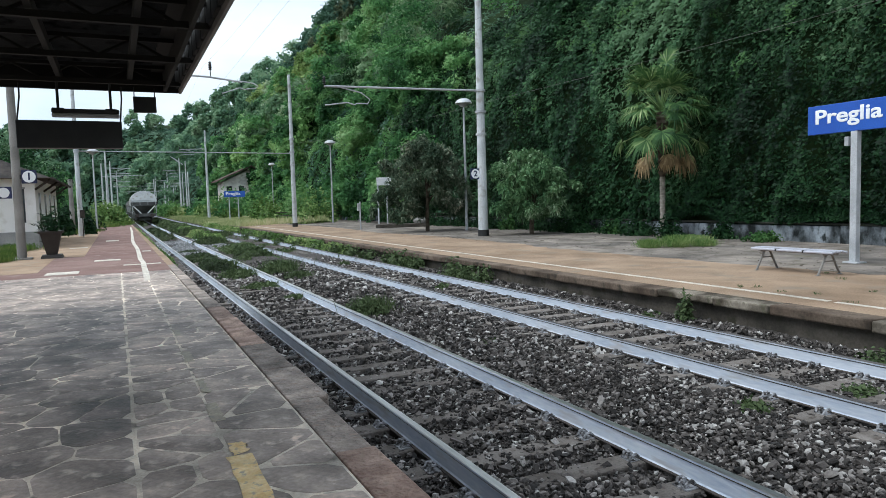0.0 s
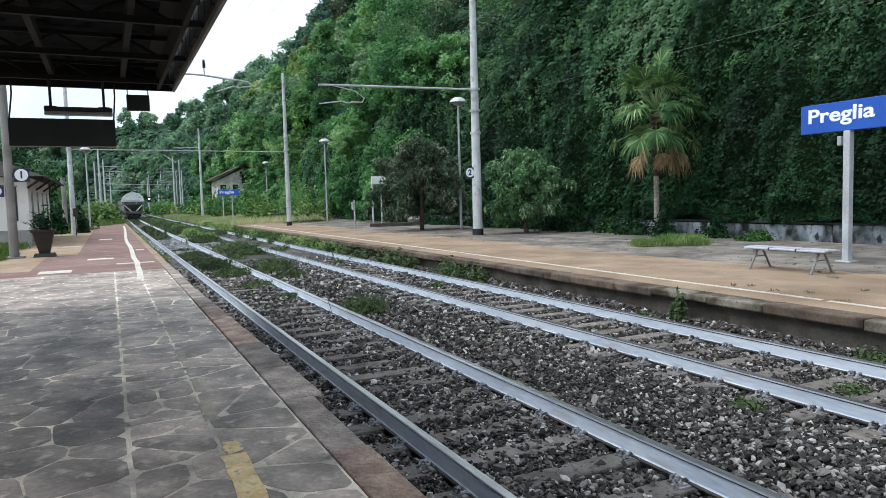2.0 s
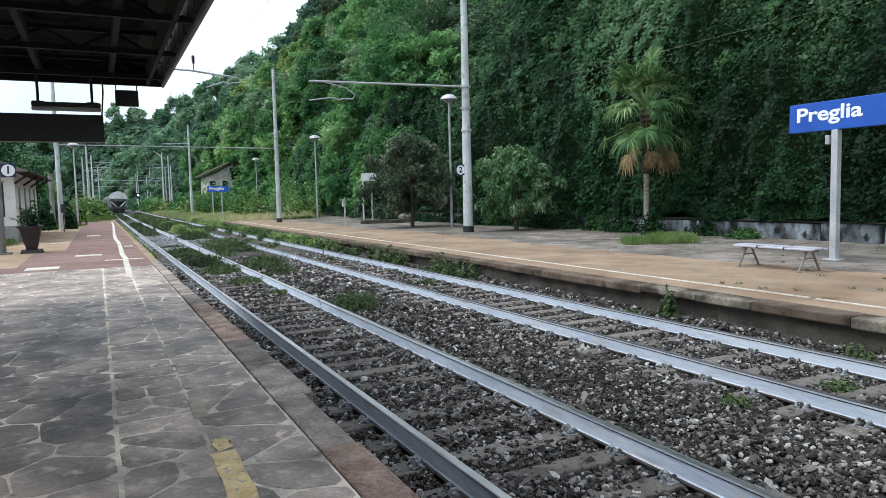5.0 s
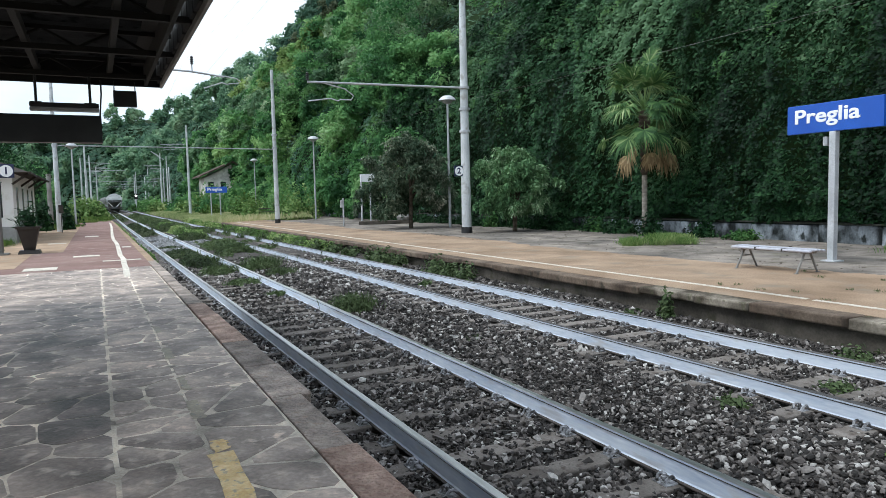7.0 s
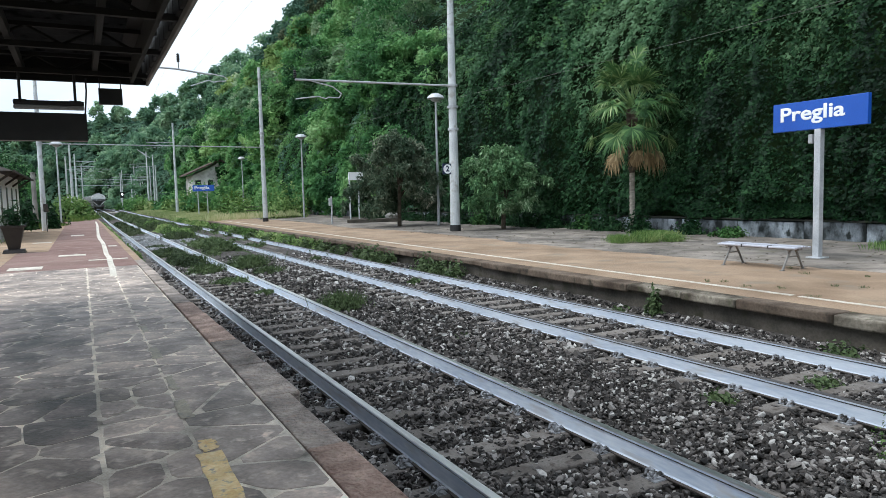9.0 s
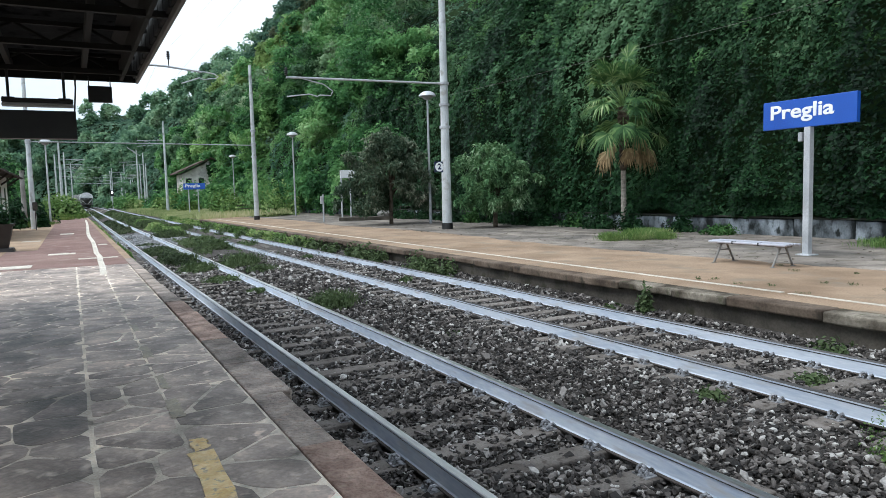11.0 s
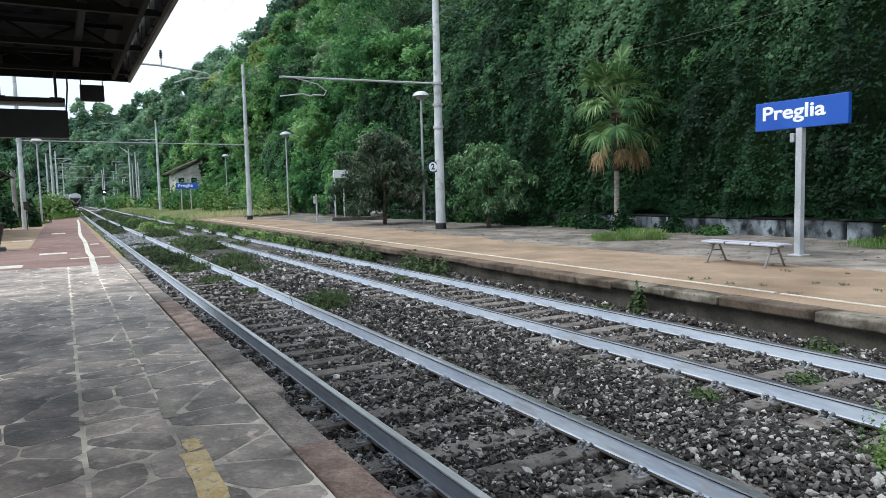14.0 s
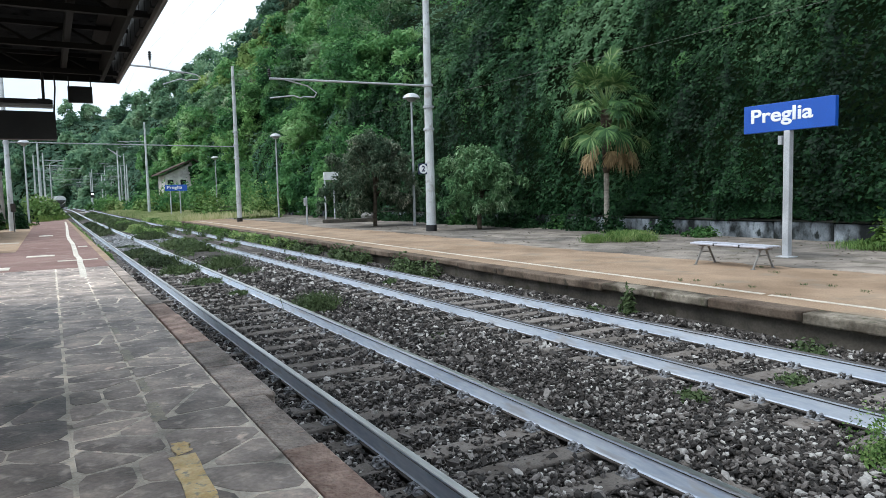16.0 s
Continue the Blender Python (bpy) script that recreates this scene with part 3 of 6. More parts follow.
def clip_poly(poly, n, d):
    """Keep the part of a convex polygon where p . n <= d."""
    out = []
    for i, a in enumerate(poly):
        b = poly[(i + 1) % len(poly)]
        da, db = a[0] * n[0] + a[1] * n[1] - d, b[0] * n[0] + b[1] * n[1] - d
        if da <= 0:
            out.append(a)
        if da * db < 0:
            t = da / (da - db)
            out.append((a[0] + t * (b[0] - a[0]), a[1] + t * (b[1] - a[1])))
    return out


def crazy_paving(x0, x1, y0, y1, area, gap, r):
    """Irregular flat stones that fill a rectangle, with joints between them."""
    n = max(4, int((x1 - x0) * (y1 - y0) / area))
    pts = []
    while len(pts) < n:
        best = max(((r.uniform(x0, x1), r.uniform(y0, y1)) for _ in range(5)), key=lambda q: min((((q[0] - p[0]) ** 2 + (q[1] - p[1]) ** 2) for p in pts[-200:]), default=1))
        pts.append(best)
    cells = []
    for i, p in enumerate(pts):
        poly = [(x0, y0), (x1, y0), (x1, y1), (x0, y1)]
        near = sorted((q for j, q in enumerate(pts) if j != i and abs(q[0] - p[0]) < 2.5 and abs(q[1] - p[1]) < 2.5), key=lambda q: (q[0] - p[0]) ** 2 + (q[1] - p[1]) ** 2)[:18]
        for q in near:
            nx, ny = q[0] - p[0], q[1] - p[1]
            ln = math.hypot(nx, ny)
            nx, ny = nx / ln, ny / ln
            poly = clip_poly(poly, (nx, ny), (p[0] + q[0]) / 2 * nx + (p[1] + q[1]) / 2 * ny - gap / 2)
            if len(poly) < 3:
                break
        if len(poly) >= 3:
            cells.append((p, poly))
    return cells


def stone_mesh(bm, poly, cx, cy, z0, z1, r):
    ch = 0.0022
    soft = []
    for i, a in enumerate(poly):
        b = poly[(i + 1) % len(poly)]
        for t in (0.16, 0.84):
            soft.append((a[0] + t * (b[0] - a[0]) + r.uniform(-0.006, 0.006), a[1] + t * (b[1] - a[1]) + r.uniform(-0.006, 0.006)))
    poly = soft
    cc = (sum(a for a, _ in poly) / len(poly), sum(b for _, b in poly) / len(poly))

    def ring(inset, z):
        out = []
        for a, b in poly:
            dx, dy = cc[0] - a, cc[1] - b
            ln = max(1e-6, math.hypot(dx, dy))
            out.append(bm.verts.new((a + dx / ln * inset - cx, b + dy / ln * inset - cy, z)))
        return out
    low, mid, top = ring(0, z0), ring(0, z1 - ch), ring(ch * 1.6, z1)
    n = len(poly)
    for a, b in ((low, mid), (mid, top)):
        for i in range(n):
            bm.faces.new((a[i], a[(i + 1) % n], b[(i + 1) % n], b[i]))
    bm.faces.new(top)


def paving():
    r = random.Random(3)
    floor = empty("platform_paving", 0, 0, 0, "grey crazy-paved stone platform with pale mortar joints", "paving", kind="structure")
    singles = []
    rest, dark = B(), B()
    for x0, x1, area in ((-3.6, 0.015, 0.26), (0.045, 0.575, 0.15), (0.6, 1.19, 0.19)):
        for y0, y1 in ((1.6, 12.2), (12.24, 19.5)):
            for p, poly in crazy_paving(x0, x1, y0, y1, area, 0.016 if x1 < 0.04 else 0.028, r):
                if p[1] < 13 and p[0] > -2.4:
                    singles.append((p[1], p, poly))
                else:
                    # Left stones up to the canopy's end take the shade-darkened colour.
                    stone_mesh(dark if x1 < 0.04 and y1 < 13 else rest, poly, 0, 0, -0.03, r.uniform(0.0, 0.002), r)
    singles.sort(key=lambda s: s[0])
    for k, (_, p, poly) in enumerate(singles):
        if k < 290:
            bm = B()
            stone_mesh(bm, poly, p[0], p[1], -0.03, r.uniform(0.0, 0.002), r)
            ob = part("paving_stone", bm, M_PAVE_SHADE if p[0] < 0.03 else M_PAVE, floor)
            ob.location = (p[0], p[1], 0)
        else:
            stone_mesh(rest, poly, 0, 0, -0.03, r.uniform(0.0, 0.002), r)
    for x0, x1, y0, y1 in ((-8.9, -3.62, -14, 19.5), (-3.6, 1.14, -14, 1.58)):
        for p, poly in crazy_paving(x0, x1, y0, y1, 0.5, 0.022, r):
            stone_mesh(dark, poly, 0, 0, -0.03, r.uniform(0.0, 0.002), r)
    tagged(part("paving_rest", dark, M_PAVE_SHADE, floor), kind="stuff")
    tagged(part("paving_rest", rest, M_PAVE, floor), kind="stuff")
    # kerb of long blocks along the near edge
    kerb = empty("platform_kerb", 1.3, 0, 0, "reddish porphyry kerb blocks edging the paved platform", "kerb", kind="structure")
    y = -14.0
    while y < 75:
        ln = r.uniform(0.95, 1.5) if y < 40 else 5.0
        bm = B()
        w = 1.2 + 0.003 * max(0, min(y, 10))
        outer = 1.49 if y < 4.9 else 1.555 - 0.012 * (min(y, 14) - 6) - 0.001 * max(0, y - 14)
        box(bm, w - 1.3 + 0.008, outer - 1.3 + r.uniform(-0.012, 0.012), 0.006, ln - 0.006, -0.34, r.uniform(-0.004, 0.006), 0.012)
        ob = part("kerb_stone", bm, M_KERB if y < 4.3 or (8.2 < y < 11.5) else M_TAN if y > 21 else M_KERB_GREY, kerb)
        ob.location = (0, y, 0)
        y += ln
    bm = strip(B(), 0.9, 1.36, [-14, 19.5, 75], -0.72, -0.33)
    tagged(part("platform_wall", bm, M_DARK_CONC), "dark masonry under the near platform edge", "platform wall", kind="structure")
    coping = empty("platform_coping", 8.5, 0, 0, "weathered concrete coping slabs on the far platform edge", "kerb", kind="structure")
    y = -6.0
    while y < 58:
        ln = r.uniform(0.9, 2.1)
        bm = box(B(), -0.15 + r.uniform(-0.03, 0.02), 0.24, 0.004, ln - 0.004, -0.13 + r.uniform(-0.035, 0.02), r.uniform(-0.012, 0.006) + 0.004, 0.025)
        ob = part("coping_slab", bm, M_COPING if y < 8.8 and r.random() < 0.75 else M_BROWN_COPING, coping)
        ob.location = (0, y, 0)
        y += ln
    # worn yellow strip, in flakes
    for name, m, flakes in (("yellow_line", M_YELLOW, ((0.64, 3.6, 0.15, 2.0), (0.66, 4.75, 0.11, 0.22))), ("faded_line", M_FADED, ((0.62, 5.7, 0.1, 0.5), (0.63, 6.6, 0.07, 0.5), (0.62, 8.0, 0.09, 0.6), (0.63, 9.6, 0.07, 0.5)))):
        bm = B()
        for x, y, w, l in flakes:
            n = 14
            rim = [(-w / 2, -l / 2 + l * i / n) for i in range(n + 1)] + [(w / 2, l / 2 - l * i / n) for i in range(n + 1)]
            bm.faces.new([bm.verts.new((x + a + r.uniform(-0.013, 0.013), y + b + r.uniform(-0.03, 0.03), 0.006)) for a, b in rim])
        bmesh.ops.triangulate(bm, faces=bm.faces[:])
        tagged(part(name, bm, m), "flaking yellow safety line painted on paving", "line marking", kind="structure")


# ---- hillside ----
FOOT = [(-60, 19.65), (60, 19.65), (120, 20), (200, 17.5), (300, 13), (380, 0), (440, -50), (480, -140), (500, -320)]
FY, FX = np.array([p[0] for p in FOOT], float), np.array([p[1] for p in FOOT], float)
SEG = np.concatenate([[0], np.cumsum(np.hypot(np.diff(FY), np.diff(FX)))])
PD, PZ = np.array([0, 0.5, 1.3, 2.6, 6, 14, 30, 60, 120.0]), np.array([0.4, 3.5, 7.0, 9.5, 13.5, 22, 36, 42, 44.0])


def hill(s, d):
    """A point of the slope: s metres along its foot, d metres into the hill."""
    y, x = np.interp(s, SEG, FY), np.interp(s, SEG, FX)
    y2, x2 = np.interp(s + 6, SEG, FY), np.interp(s + 6, SEG, FX)
    y1, x1 = np.interp(s - 6, SEG, FY), np.interp(s - 6, SEG, FX)
    ty, tx = y2 - y1, x2 - x1
    ln = np.hypot(tx, ty)
    nx, ny = ty / ln, -tx / ln
    z = np.interp(d, PD, PZ) * np.interp(s, [0, 250, 380], [1.0, 0.97, 1.12])
    z = z + np.clip(d - 4, 0, 14) * 0.12 * (np.sin(s * 0.11) + np.sin(s * 0.043 + 1.0))
    z = z + 3.6 * np.exp(-((s - 200) / 32) ** 2) * np.clip((d - 12) / 12, 0, 1)
    return np.stack([x + nx * d, y + ny * d, z], -1)


def hill_normal(s, d):
    a = hill(s + 0.5, d) - hill(s - 0.5, d)
    b = hill(s, d + 0.3) - hill(s, d - 0.3)
    n = unit(np.cross(a, b))
    return n * np.where(n[..., 2:] < 0, -1, 1)


def hillside():
    ss = np.linspace(0, SEG[-1], 260)
    dd = np.concatenate([np.linspace(0, 6, 14), np.linspace(7.5, 120, 30)])
    gs, gd = np.meshgrid(ss, dd)
    v = hill(gs.ravel(), gd.ravel())
    n = len(ss)
    i = (np.arange(len(dd) - 1)[:, None] * n + np.arange(n - 1)[None, :]).ravel()
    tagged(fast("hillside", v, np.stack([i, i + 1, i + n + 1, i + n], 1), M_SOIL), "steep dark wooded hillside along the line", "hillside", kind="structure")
    # ivy sheet over the lower cliff
    chunks = []
    ph = rng.uniform(0, 6.28, 12)
    for s0, s1, cnt, size in ((62, 80, 125000, 0.108), (80, 112, 125000, 0.138)):
        s = rng.uniform(s0, s1, cnt)
        d = 6.0 * rng.uniform(0, 1, cnt) ** 1.5
        p, nn = hill(s, d), hill_normal(s, d)
        q, z = p[:, 1], p[:, 2]
        waves = ((0.5, 0.55, 0.4), (0.34, 1.2, -0.9), (0.26, -2.1, 1.7), (0.18, 3.4, 2.6), (0.13, -5.2, 4.1), (0.09, 7.5, 6.3))
        swell = sum(a * np.sin(fy * q + fz * z + ph[i] + 1.2 * np.sin(0.9 * fz * z - 0.6 * fy * q + ph[i + 6])) for i, (a, fy, fz) in enumerate(waves))
        # hanging curtains: upright ridges that wander sideways and end at different heights
        drape = np.abs(np.sin(1.9 * q + 0.9 * np.sin(0.45 * z + 0.8 * q) + 0.5 * np.sin(1.7 * z))) ** 2 * (0.5 + 0.5 * np.sin(0.8 * z + 2.2 * np.sin(0.7 * q)))
        p = p + nn * (0.3 + 0.55 * swell + 0.6 * drape + rng.exponential(0.09, cnt))[:, None]
        p[:, 0] -= np.where(np.abs(q - 19.7) > 2.8, 0.5 * np.clip((z - 1.6) / 3.5, 0, 1), 0)
        p[:, 0] = np.maximum(p[:, 0], np.where(z < 0.44, 19.5, np.where(z < 1.0, 19.1, np.where((z < 3) | (np.abs(q - 19.7) < 2.8), 18.7, 18.0))))
        chunks.append(leaves(p, nn + np.array([-0.2, 0, 0.55]), size * rng.choice([0.7, 1.0, 1.0, 1.5], cnt), 0.8, 0.5, True))
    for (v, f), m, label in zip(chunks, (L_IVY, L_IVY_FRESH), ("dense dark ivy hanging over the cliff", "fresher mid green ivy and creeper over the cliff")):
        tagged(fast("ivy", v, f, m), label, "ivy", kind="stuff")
    cnt = 75000
    s, d = rng.uniform(106, 160, cnt), 7.0 * rng.uniform(0, 1, cnt) ** 1.4
    p, nn = hill(s, d), hill_normal(s, d)
    p = p + nn * (0.4 + 0.3 * np.sin(p[:, 1] * 1.3 + p[:, 2]) + rng.exponential(0.1, cnt))[:, None]
    p[:, 0] = np.maximum(p[:, 0], 18.9)
    v, f = leaves(p, nn + np.array([-0.2, 0, 0.5]), np.full(cnt, 0.2), 0.75, 0.5, True)
    tagged(fast("climbing_plants", v, f, L_WOOD), "green climbing plants over the lower slope", "climbing plants", kind="stuff")
    # light sprays that hang out of the ivy
    chunks = []
    for k in range(150):
        s, d = np.full(60, rng.uniform(64, 112)), np.full(60, 0.9 + 4.4 * rng.uniform(0, 1) ** 1.2)
        p, nn = hill(s, d), hill_normal(s, d)
        u = np.sort(rng.uniform(0, 1, 60))[:, None]
        p = p + nn * (0.9 + 0.45 * np.sin(u * 2.6)) + np.array([0, rng.normal(0, 0.3), 0]) * u + np.array([0, 0, -1.0]) * u ** 2 * rng.uniform(0.5, 1.6) + rng.normal(0, 0.09, (60, 3))
        p[:, 0] = np.maximum(p[:, 0], 18.4)
        p[:, 2] = np.maximum(p[:, 2], 2.0)
        chunks.append(leaves(p, nn + np.array([-0.3, -0.2, 0.6]), np.full(60, 0.13), 0.6, 0.6, True))
    v, f = join(chunks)
    tagged(fast("creeper_sprays", v, f, L_SPRAY), "light green creeper sprays hanging from the ivy", "creeper", kind="stuff")
    # undergrowth over the whole slope; farther strips coloured dark as shade between crowns
    for name, label, m, s0, s1, cnt, d0 in (("undergrowth", "dark green undergrowth between the trees", L_IVY, 60, 104, 22000, 4.0), ("undergrowth", "undergrowth on the farther slope, darkened as shade between crowns", L_RIDGE, 98, 240, 50000, 0.0), ("undergrowth", "undergrowth of the far woods, darkened as shade between crowns", L_RIDGE, 235, SEG[-1] - 20, 50000, 0.0)):
        s, d = rng.uniform(s0, s1, cnt), d0 + (46 - d0) * rng.uniform(0, 1, cnt) ** 1.3
        p, nn = hill(s, d), hill_normal(s, d)
        swell = np.sin(p[:, 1] * 0.9 + p[:, 2] * 0.6) + np.sin(p[:, 2] * 1.3 - p[:, 1] * 0.5)
        p = p + nn * (0.5 + 0.3 * swell + rng.exponential(0.15, cnt))[:, None]
        v, f = leaves(p, nn + np.array([0, 0, 0.6]), np.maximum(0.14, 0.0056 * np.hypot(p[:, 0], p[:, 1])), 0.75, 0.5, True)
        tagged(fast(name, v, f, m), label, "undergrowth", kind="stuff")
    # trees on the slope: near, middle, far
    for name, label, m, s0, s1, d0, d1, trees, rad, subs, count, k in (
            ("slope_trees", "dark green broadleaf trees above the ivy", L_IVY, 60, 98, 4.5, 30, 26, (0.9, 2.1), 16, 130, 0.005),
            ("slope_trees", "mid green broadleaf trees on the hillside", L_WOOD, 94, 236, 1.5, 42, 135, (1.5, 3.6), 20, 96, 0.0040),
            ("slope_trees", "bright yellow-green trees on the hillside", L_WOOD_LIGHT, 128, 225, 1.0, 34, 90, (1.3, 2.8), 18, 96, 0.0040),
            ("slope_trees", "dull grey-green trees on the hillside", L_WOOD_GREY, 110, 250, 3.0, 42, 100, (1.5, 3.4), 18, 96, 0.0040),
            ("slope_trees", "leafy trees overhanging the platform end", L_WOOD, 99, 124, -0.6, 3.2, 22, (1.3, 2.3), 18, 100, 0.0042),
            ("slope_shrubs", "dense green shrubs at the foot of the slope", L_WOOD, 104, 236, -0.6, 5, 125, (0.8, 1.9), 12, 66, 0.0042),
            ("ridge_trees", "dark evergreen trees along the skyline", L_RIDGE, 178, 200, 17, 34, 30, (2.6, 4.2), 20, 130, 0.0042),
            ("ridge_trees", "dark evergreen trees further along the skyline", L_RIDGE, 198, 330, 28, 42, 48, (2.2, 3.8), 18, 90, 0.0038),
            ("yellow_trees", "yellow-green acacias in leaf on the slope", L_YELLOW, 162, 184, 8, 17, 11, (2.0, 3.0), 20, 120, 0.0042),
            ("yellow_trees", "yellow-green acacias higher on the slope", L_YELLOW, 200, 240, 14, 28, 14, (2.2, 3.4), 20, 110, 0.0042),
            ("yellow_trees", "yellowish tree near the skyline", L_YELLOW, 300, 312, 31, 37, 4, (2.4, 3.4), 20, 100, 0.0036),
            ("dusty_trees", "dusty grey-green trees half dried out", L_DUSTY, 166, 200, 12, 22, 12, (1.8, 2.8), 18, 110, 0.0042),
            ("dusty_trees", "thin dusty trees low on the slope", L_DUSTY, 148, 160, 4, 9, 6, (1.2, 2.0), 16, 60, 0.0036),
            ("distant_trees", "green woods further along the valley, leaves tinted for haze", L_FAR_HAZE, 235, SEG[-1] - 20, 0, 42, 150, (2.8, 5.4), 16, 72, 0.0038)):
        s, d = rng.uniform(s0, s1, trees), d0 + (d1 - d0) * rng.uniform(0, 1, trees) ** 1.25
        c, nn = hill(s, d), hill_normal(s, d)
        r = rng.uniform(*rad, trees)
        c = c + nn * (r * 0.55)[:, None] + np.array([0, 0, 0.3])
        c[:, 2] += r * 0.2
        dirs = unit(rng.normal(size=(trees, subs, 3)) + np.array([-0.35, -0.35, 0.45]))
        tall = np.stack([np.full(trees, 0.75), np.full(trees, 0.75), rng.uniform(0.7, 1.45, trees)], 1)
        sub = (c[:, None] + dirs * r[:, None, None] * tall[:, None]).reshape(-1, 3)
        p, o = ball_points(sub, np.repeat(r, subs) * rng.uniform(0.22, 0.42, trees * subs), count, 0.7, 0.5)
        p = p + rng.normal(0, 0.0014, p.shape) * p[:, 1:2]
        keep = (p[:, 0] > np.interp(p[:, 1], FY, FX) - 2.4) | (p[:, 1] > 110)
        p, o = p[keep], o[keep]
        size = np.maximum(0.13, k * rng.choice([0.7, 1.0, 1.3], len(p)) * np.hypot(p[:, 0], p[:, 1]))
        v, f = leaves(p, o + np.array([0, 0, 0.5]), size, 0.7, 0.5, True)
        tagged(fast(name, v, f, m), label, "trees", kind="stuff")


def left_woods():
    c, r = [], []
    for k in range(330):
        y = rng.uniform(66, 230)
        x = -5.5 - abs(rng.normal()) * 8 - 0.03 * (y - 60)
        c.append((x, y, rng.uniform(0.5, 7.5 + 2.5 * math.sin(y * 0.21))))
        r.append(rng.uniform(1.0, 2.2))
    p, o = ball_points(np.array(c), np.array(r), 170, 0.9, 0.7)
    v, f = leaves(p, o + np.array([0, 0, 0.35]), np.maximum(0.2, 0.0042 * p[:, 1]), 0.75, 0.6, True)
    mid = v.reshape(-1, 3, 3).mean(1)[:, 1] < 105
    for pick, m, label in ((mid, L_IVY, "dark green trees behind the low white house"), (~mid, L_WOOD, "green trees further along the near side")):
        w = v.reshape(-1, 3, 3)[pick].reshape(-1, 3)
        tagged(fast("trackside_trees", w, np.arange(len(w)).reshape(-1, 3), m), label, "trees", kind="stuff")


def boundary_wall():
    w = empty("boundary_wall", 19.4, 0, 0, "low stained grey stone wall at the cliff foot", "wall", kind="structure")
    r = random.Random(5)
    y = -8.0
    while y < 62:
        ln = r.uniform(1.6, 2.6)
        bm = box(B(), -0.16, 0.25, 0.004, ln - 0.004, -0.1, 0.52 + r.uniform(-0.02, 0.02), 0.02)
        ob = part("wall_panel", bm, M_WALL, w)
        ob.location = (0, y, 0)
        y += ln
    bm = box(B(), -0.2, 0.28, -8, 62, 0.54, 0.6, 0.015)
    part("coping", bm, M_MOSS, w, "dark mossy coping")


ground()
ballast()
track(TRACK_1, "near railway track with whitewashed rails in dark ballast", M_RAIL_HEAD)
track(TRACK_2, "far railway track with whitewashed rails and weeds", M_DULL_HEAD)
platforms()
paving()
hillside()
left_woods()
boundary_wall()


# ---- station things ----
def canopy():
    c = empty("platform_canopy", -2.5, 0, 3.8, "dark steel platform canopy with corrugated sheet roof", "canopy", kind="structure")
    z = 3.8
    bm = B()
    y0, y1, x0, x1 = -14.0, 14.0, -4.6, 1.22
    n = 170
    rows = []
    for i in range(n + 1):
        y = y0 + (y1 - y0) * i / n
        w = 0.022 * (1 if i % 2 else -1)
        rows.append([bm.verts.new((x + 2.5, y, zz + w)) for x, zz in ((x0, 0.62), (-2.6, 0.36), (x1 - 0.2, 0.41))])
    for a, b in zip(rows, rows[1:]):
        for i in range(2):
            bm.faces.new((a[i], a[i + 1], b[i + 1], b[i]))
    bmesh.ops.solidify(bm, geom=bm.faces[:], thickness=0.02)
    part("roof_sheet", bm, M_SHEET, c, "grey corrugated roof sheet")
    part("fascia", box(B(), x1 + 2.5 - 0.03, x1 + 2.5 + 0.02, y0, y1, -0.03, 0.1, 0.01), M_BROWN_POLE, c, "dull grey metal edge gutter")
    # Added dark strip that covers the sky-lit sheet near the roof edge.
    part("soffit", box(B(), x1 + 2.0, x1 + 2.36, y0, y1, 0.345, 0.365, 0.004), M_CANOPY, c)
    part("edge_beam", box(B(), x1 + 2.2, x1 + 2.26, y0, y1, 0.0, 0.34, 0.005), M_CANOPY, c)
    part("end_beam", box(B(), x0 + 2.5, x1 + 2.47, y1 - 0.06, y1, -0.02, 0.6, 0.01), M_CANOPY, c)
    for k, y in enumerate(np.arange(-12.5, 13.6, 2.15)):
        bm = B()
        box(bm, x0 + 2.5, x1 + 2.45, y - 0.04, y + 0.04, -0.0, 0.08, 0.005)
        box(bm, x0 + 2.5, x1 + 2.45, y - 0.03, y + 0.03, 0.28, 0.34, 0.005)
        for j in range(6):
            xa = x0 + 2.6 + j * 0.88
            rod(bm, (xa, y, 0.06), (xa + 0.44, y, 0.3), 0.022, n=6)
            rod(bm, (xa + 0.44, y, 0.3), (xa + 0.88, y, 0.06), 0.022, n=6)
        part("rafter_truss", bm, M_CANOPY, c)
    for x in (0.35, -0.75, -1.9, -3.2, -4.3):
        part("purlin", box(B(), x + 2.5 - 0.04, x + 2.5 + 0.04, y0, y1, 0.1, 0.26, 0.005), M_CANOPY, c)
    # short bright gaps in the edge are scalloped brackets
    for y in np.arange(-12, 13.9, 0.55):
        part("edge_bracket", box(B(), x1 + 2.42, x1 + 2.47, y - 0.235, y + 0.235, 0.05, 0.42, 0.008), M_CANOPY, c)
    for y in (-9.0, 0.0, 9.0):
        bm = rod(B(), (0, y, -3.8), (0, y, 0.1), 0.09, 0.075, 14)
        ob = part("column", bm, M_BROWN_POLE, c)
        ob.location = (-1.9, 0, 0)
    # Added unseen wall, low and far back so side light reaches the rails.
    wall = box(B(), -9.3, -9.0, -14, 19.5, -0.75, 3.4)
    tagged(part("wall_station", wall, M_OCHRE), "unseen plain wall added to close the platform side", "wall", kind="structure")


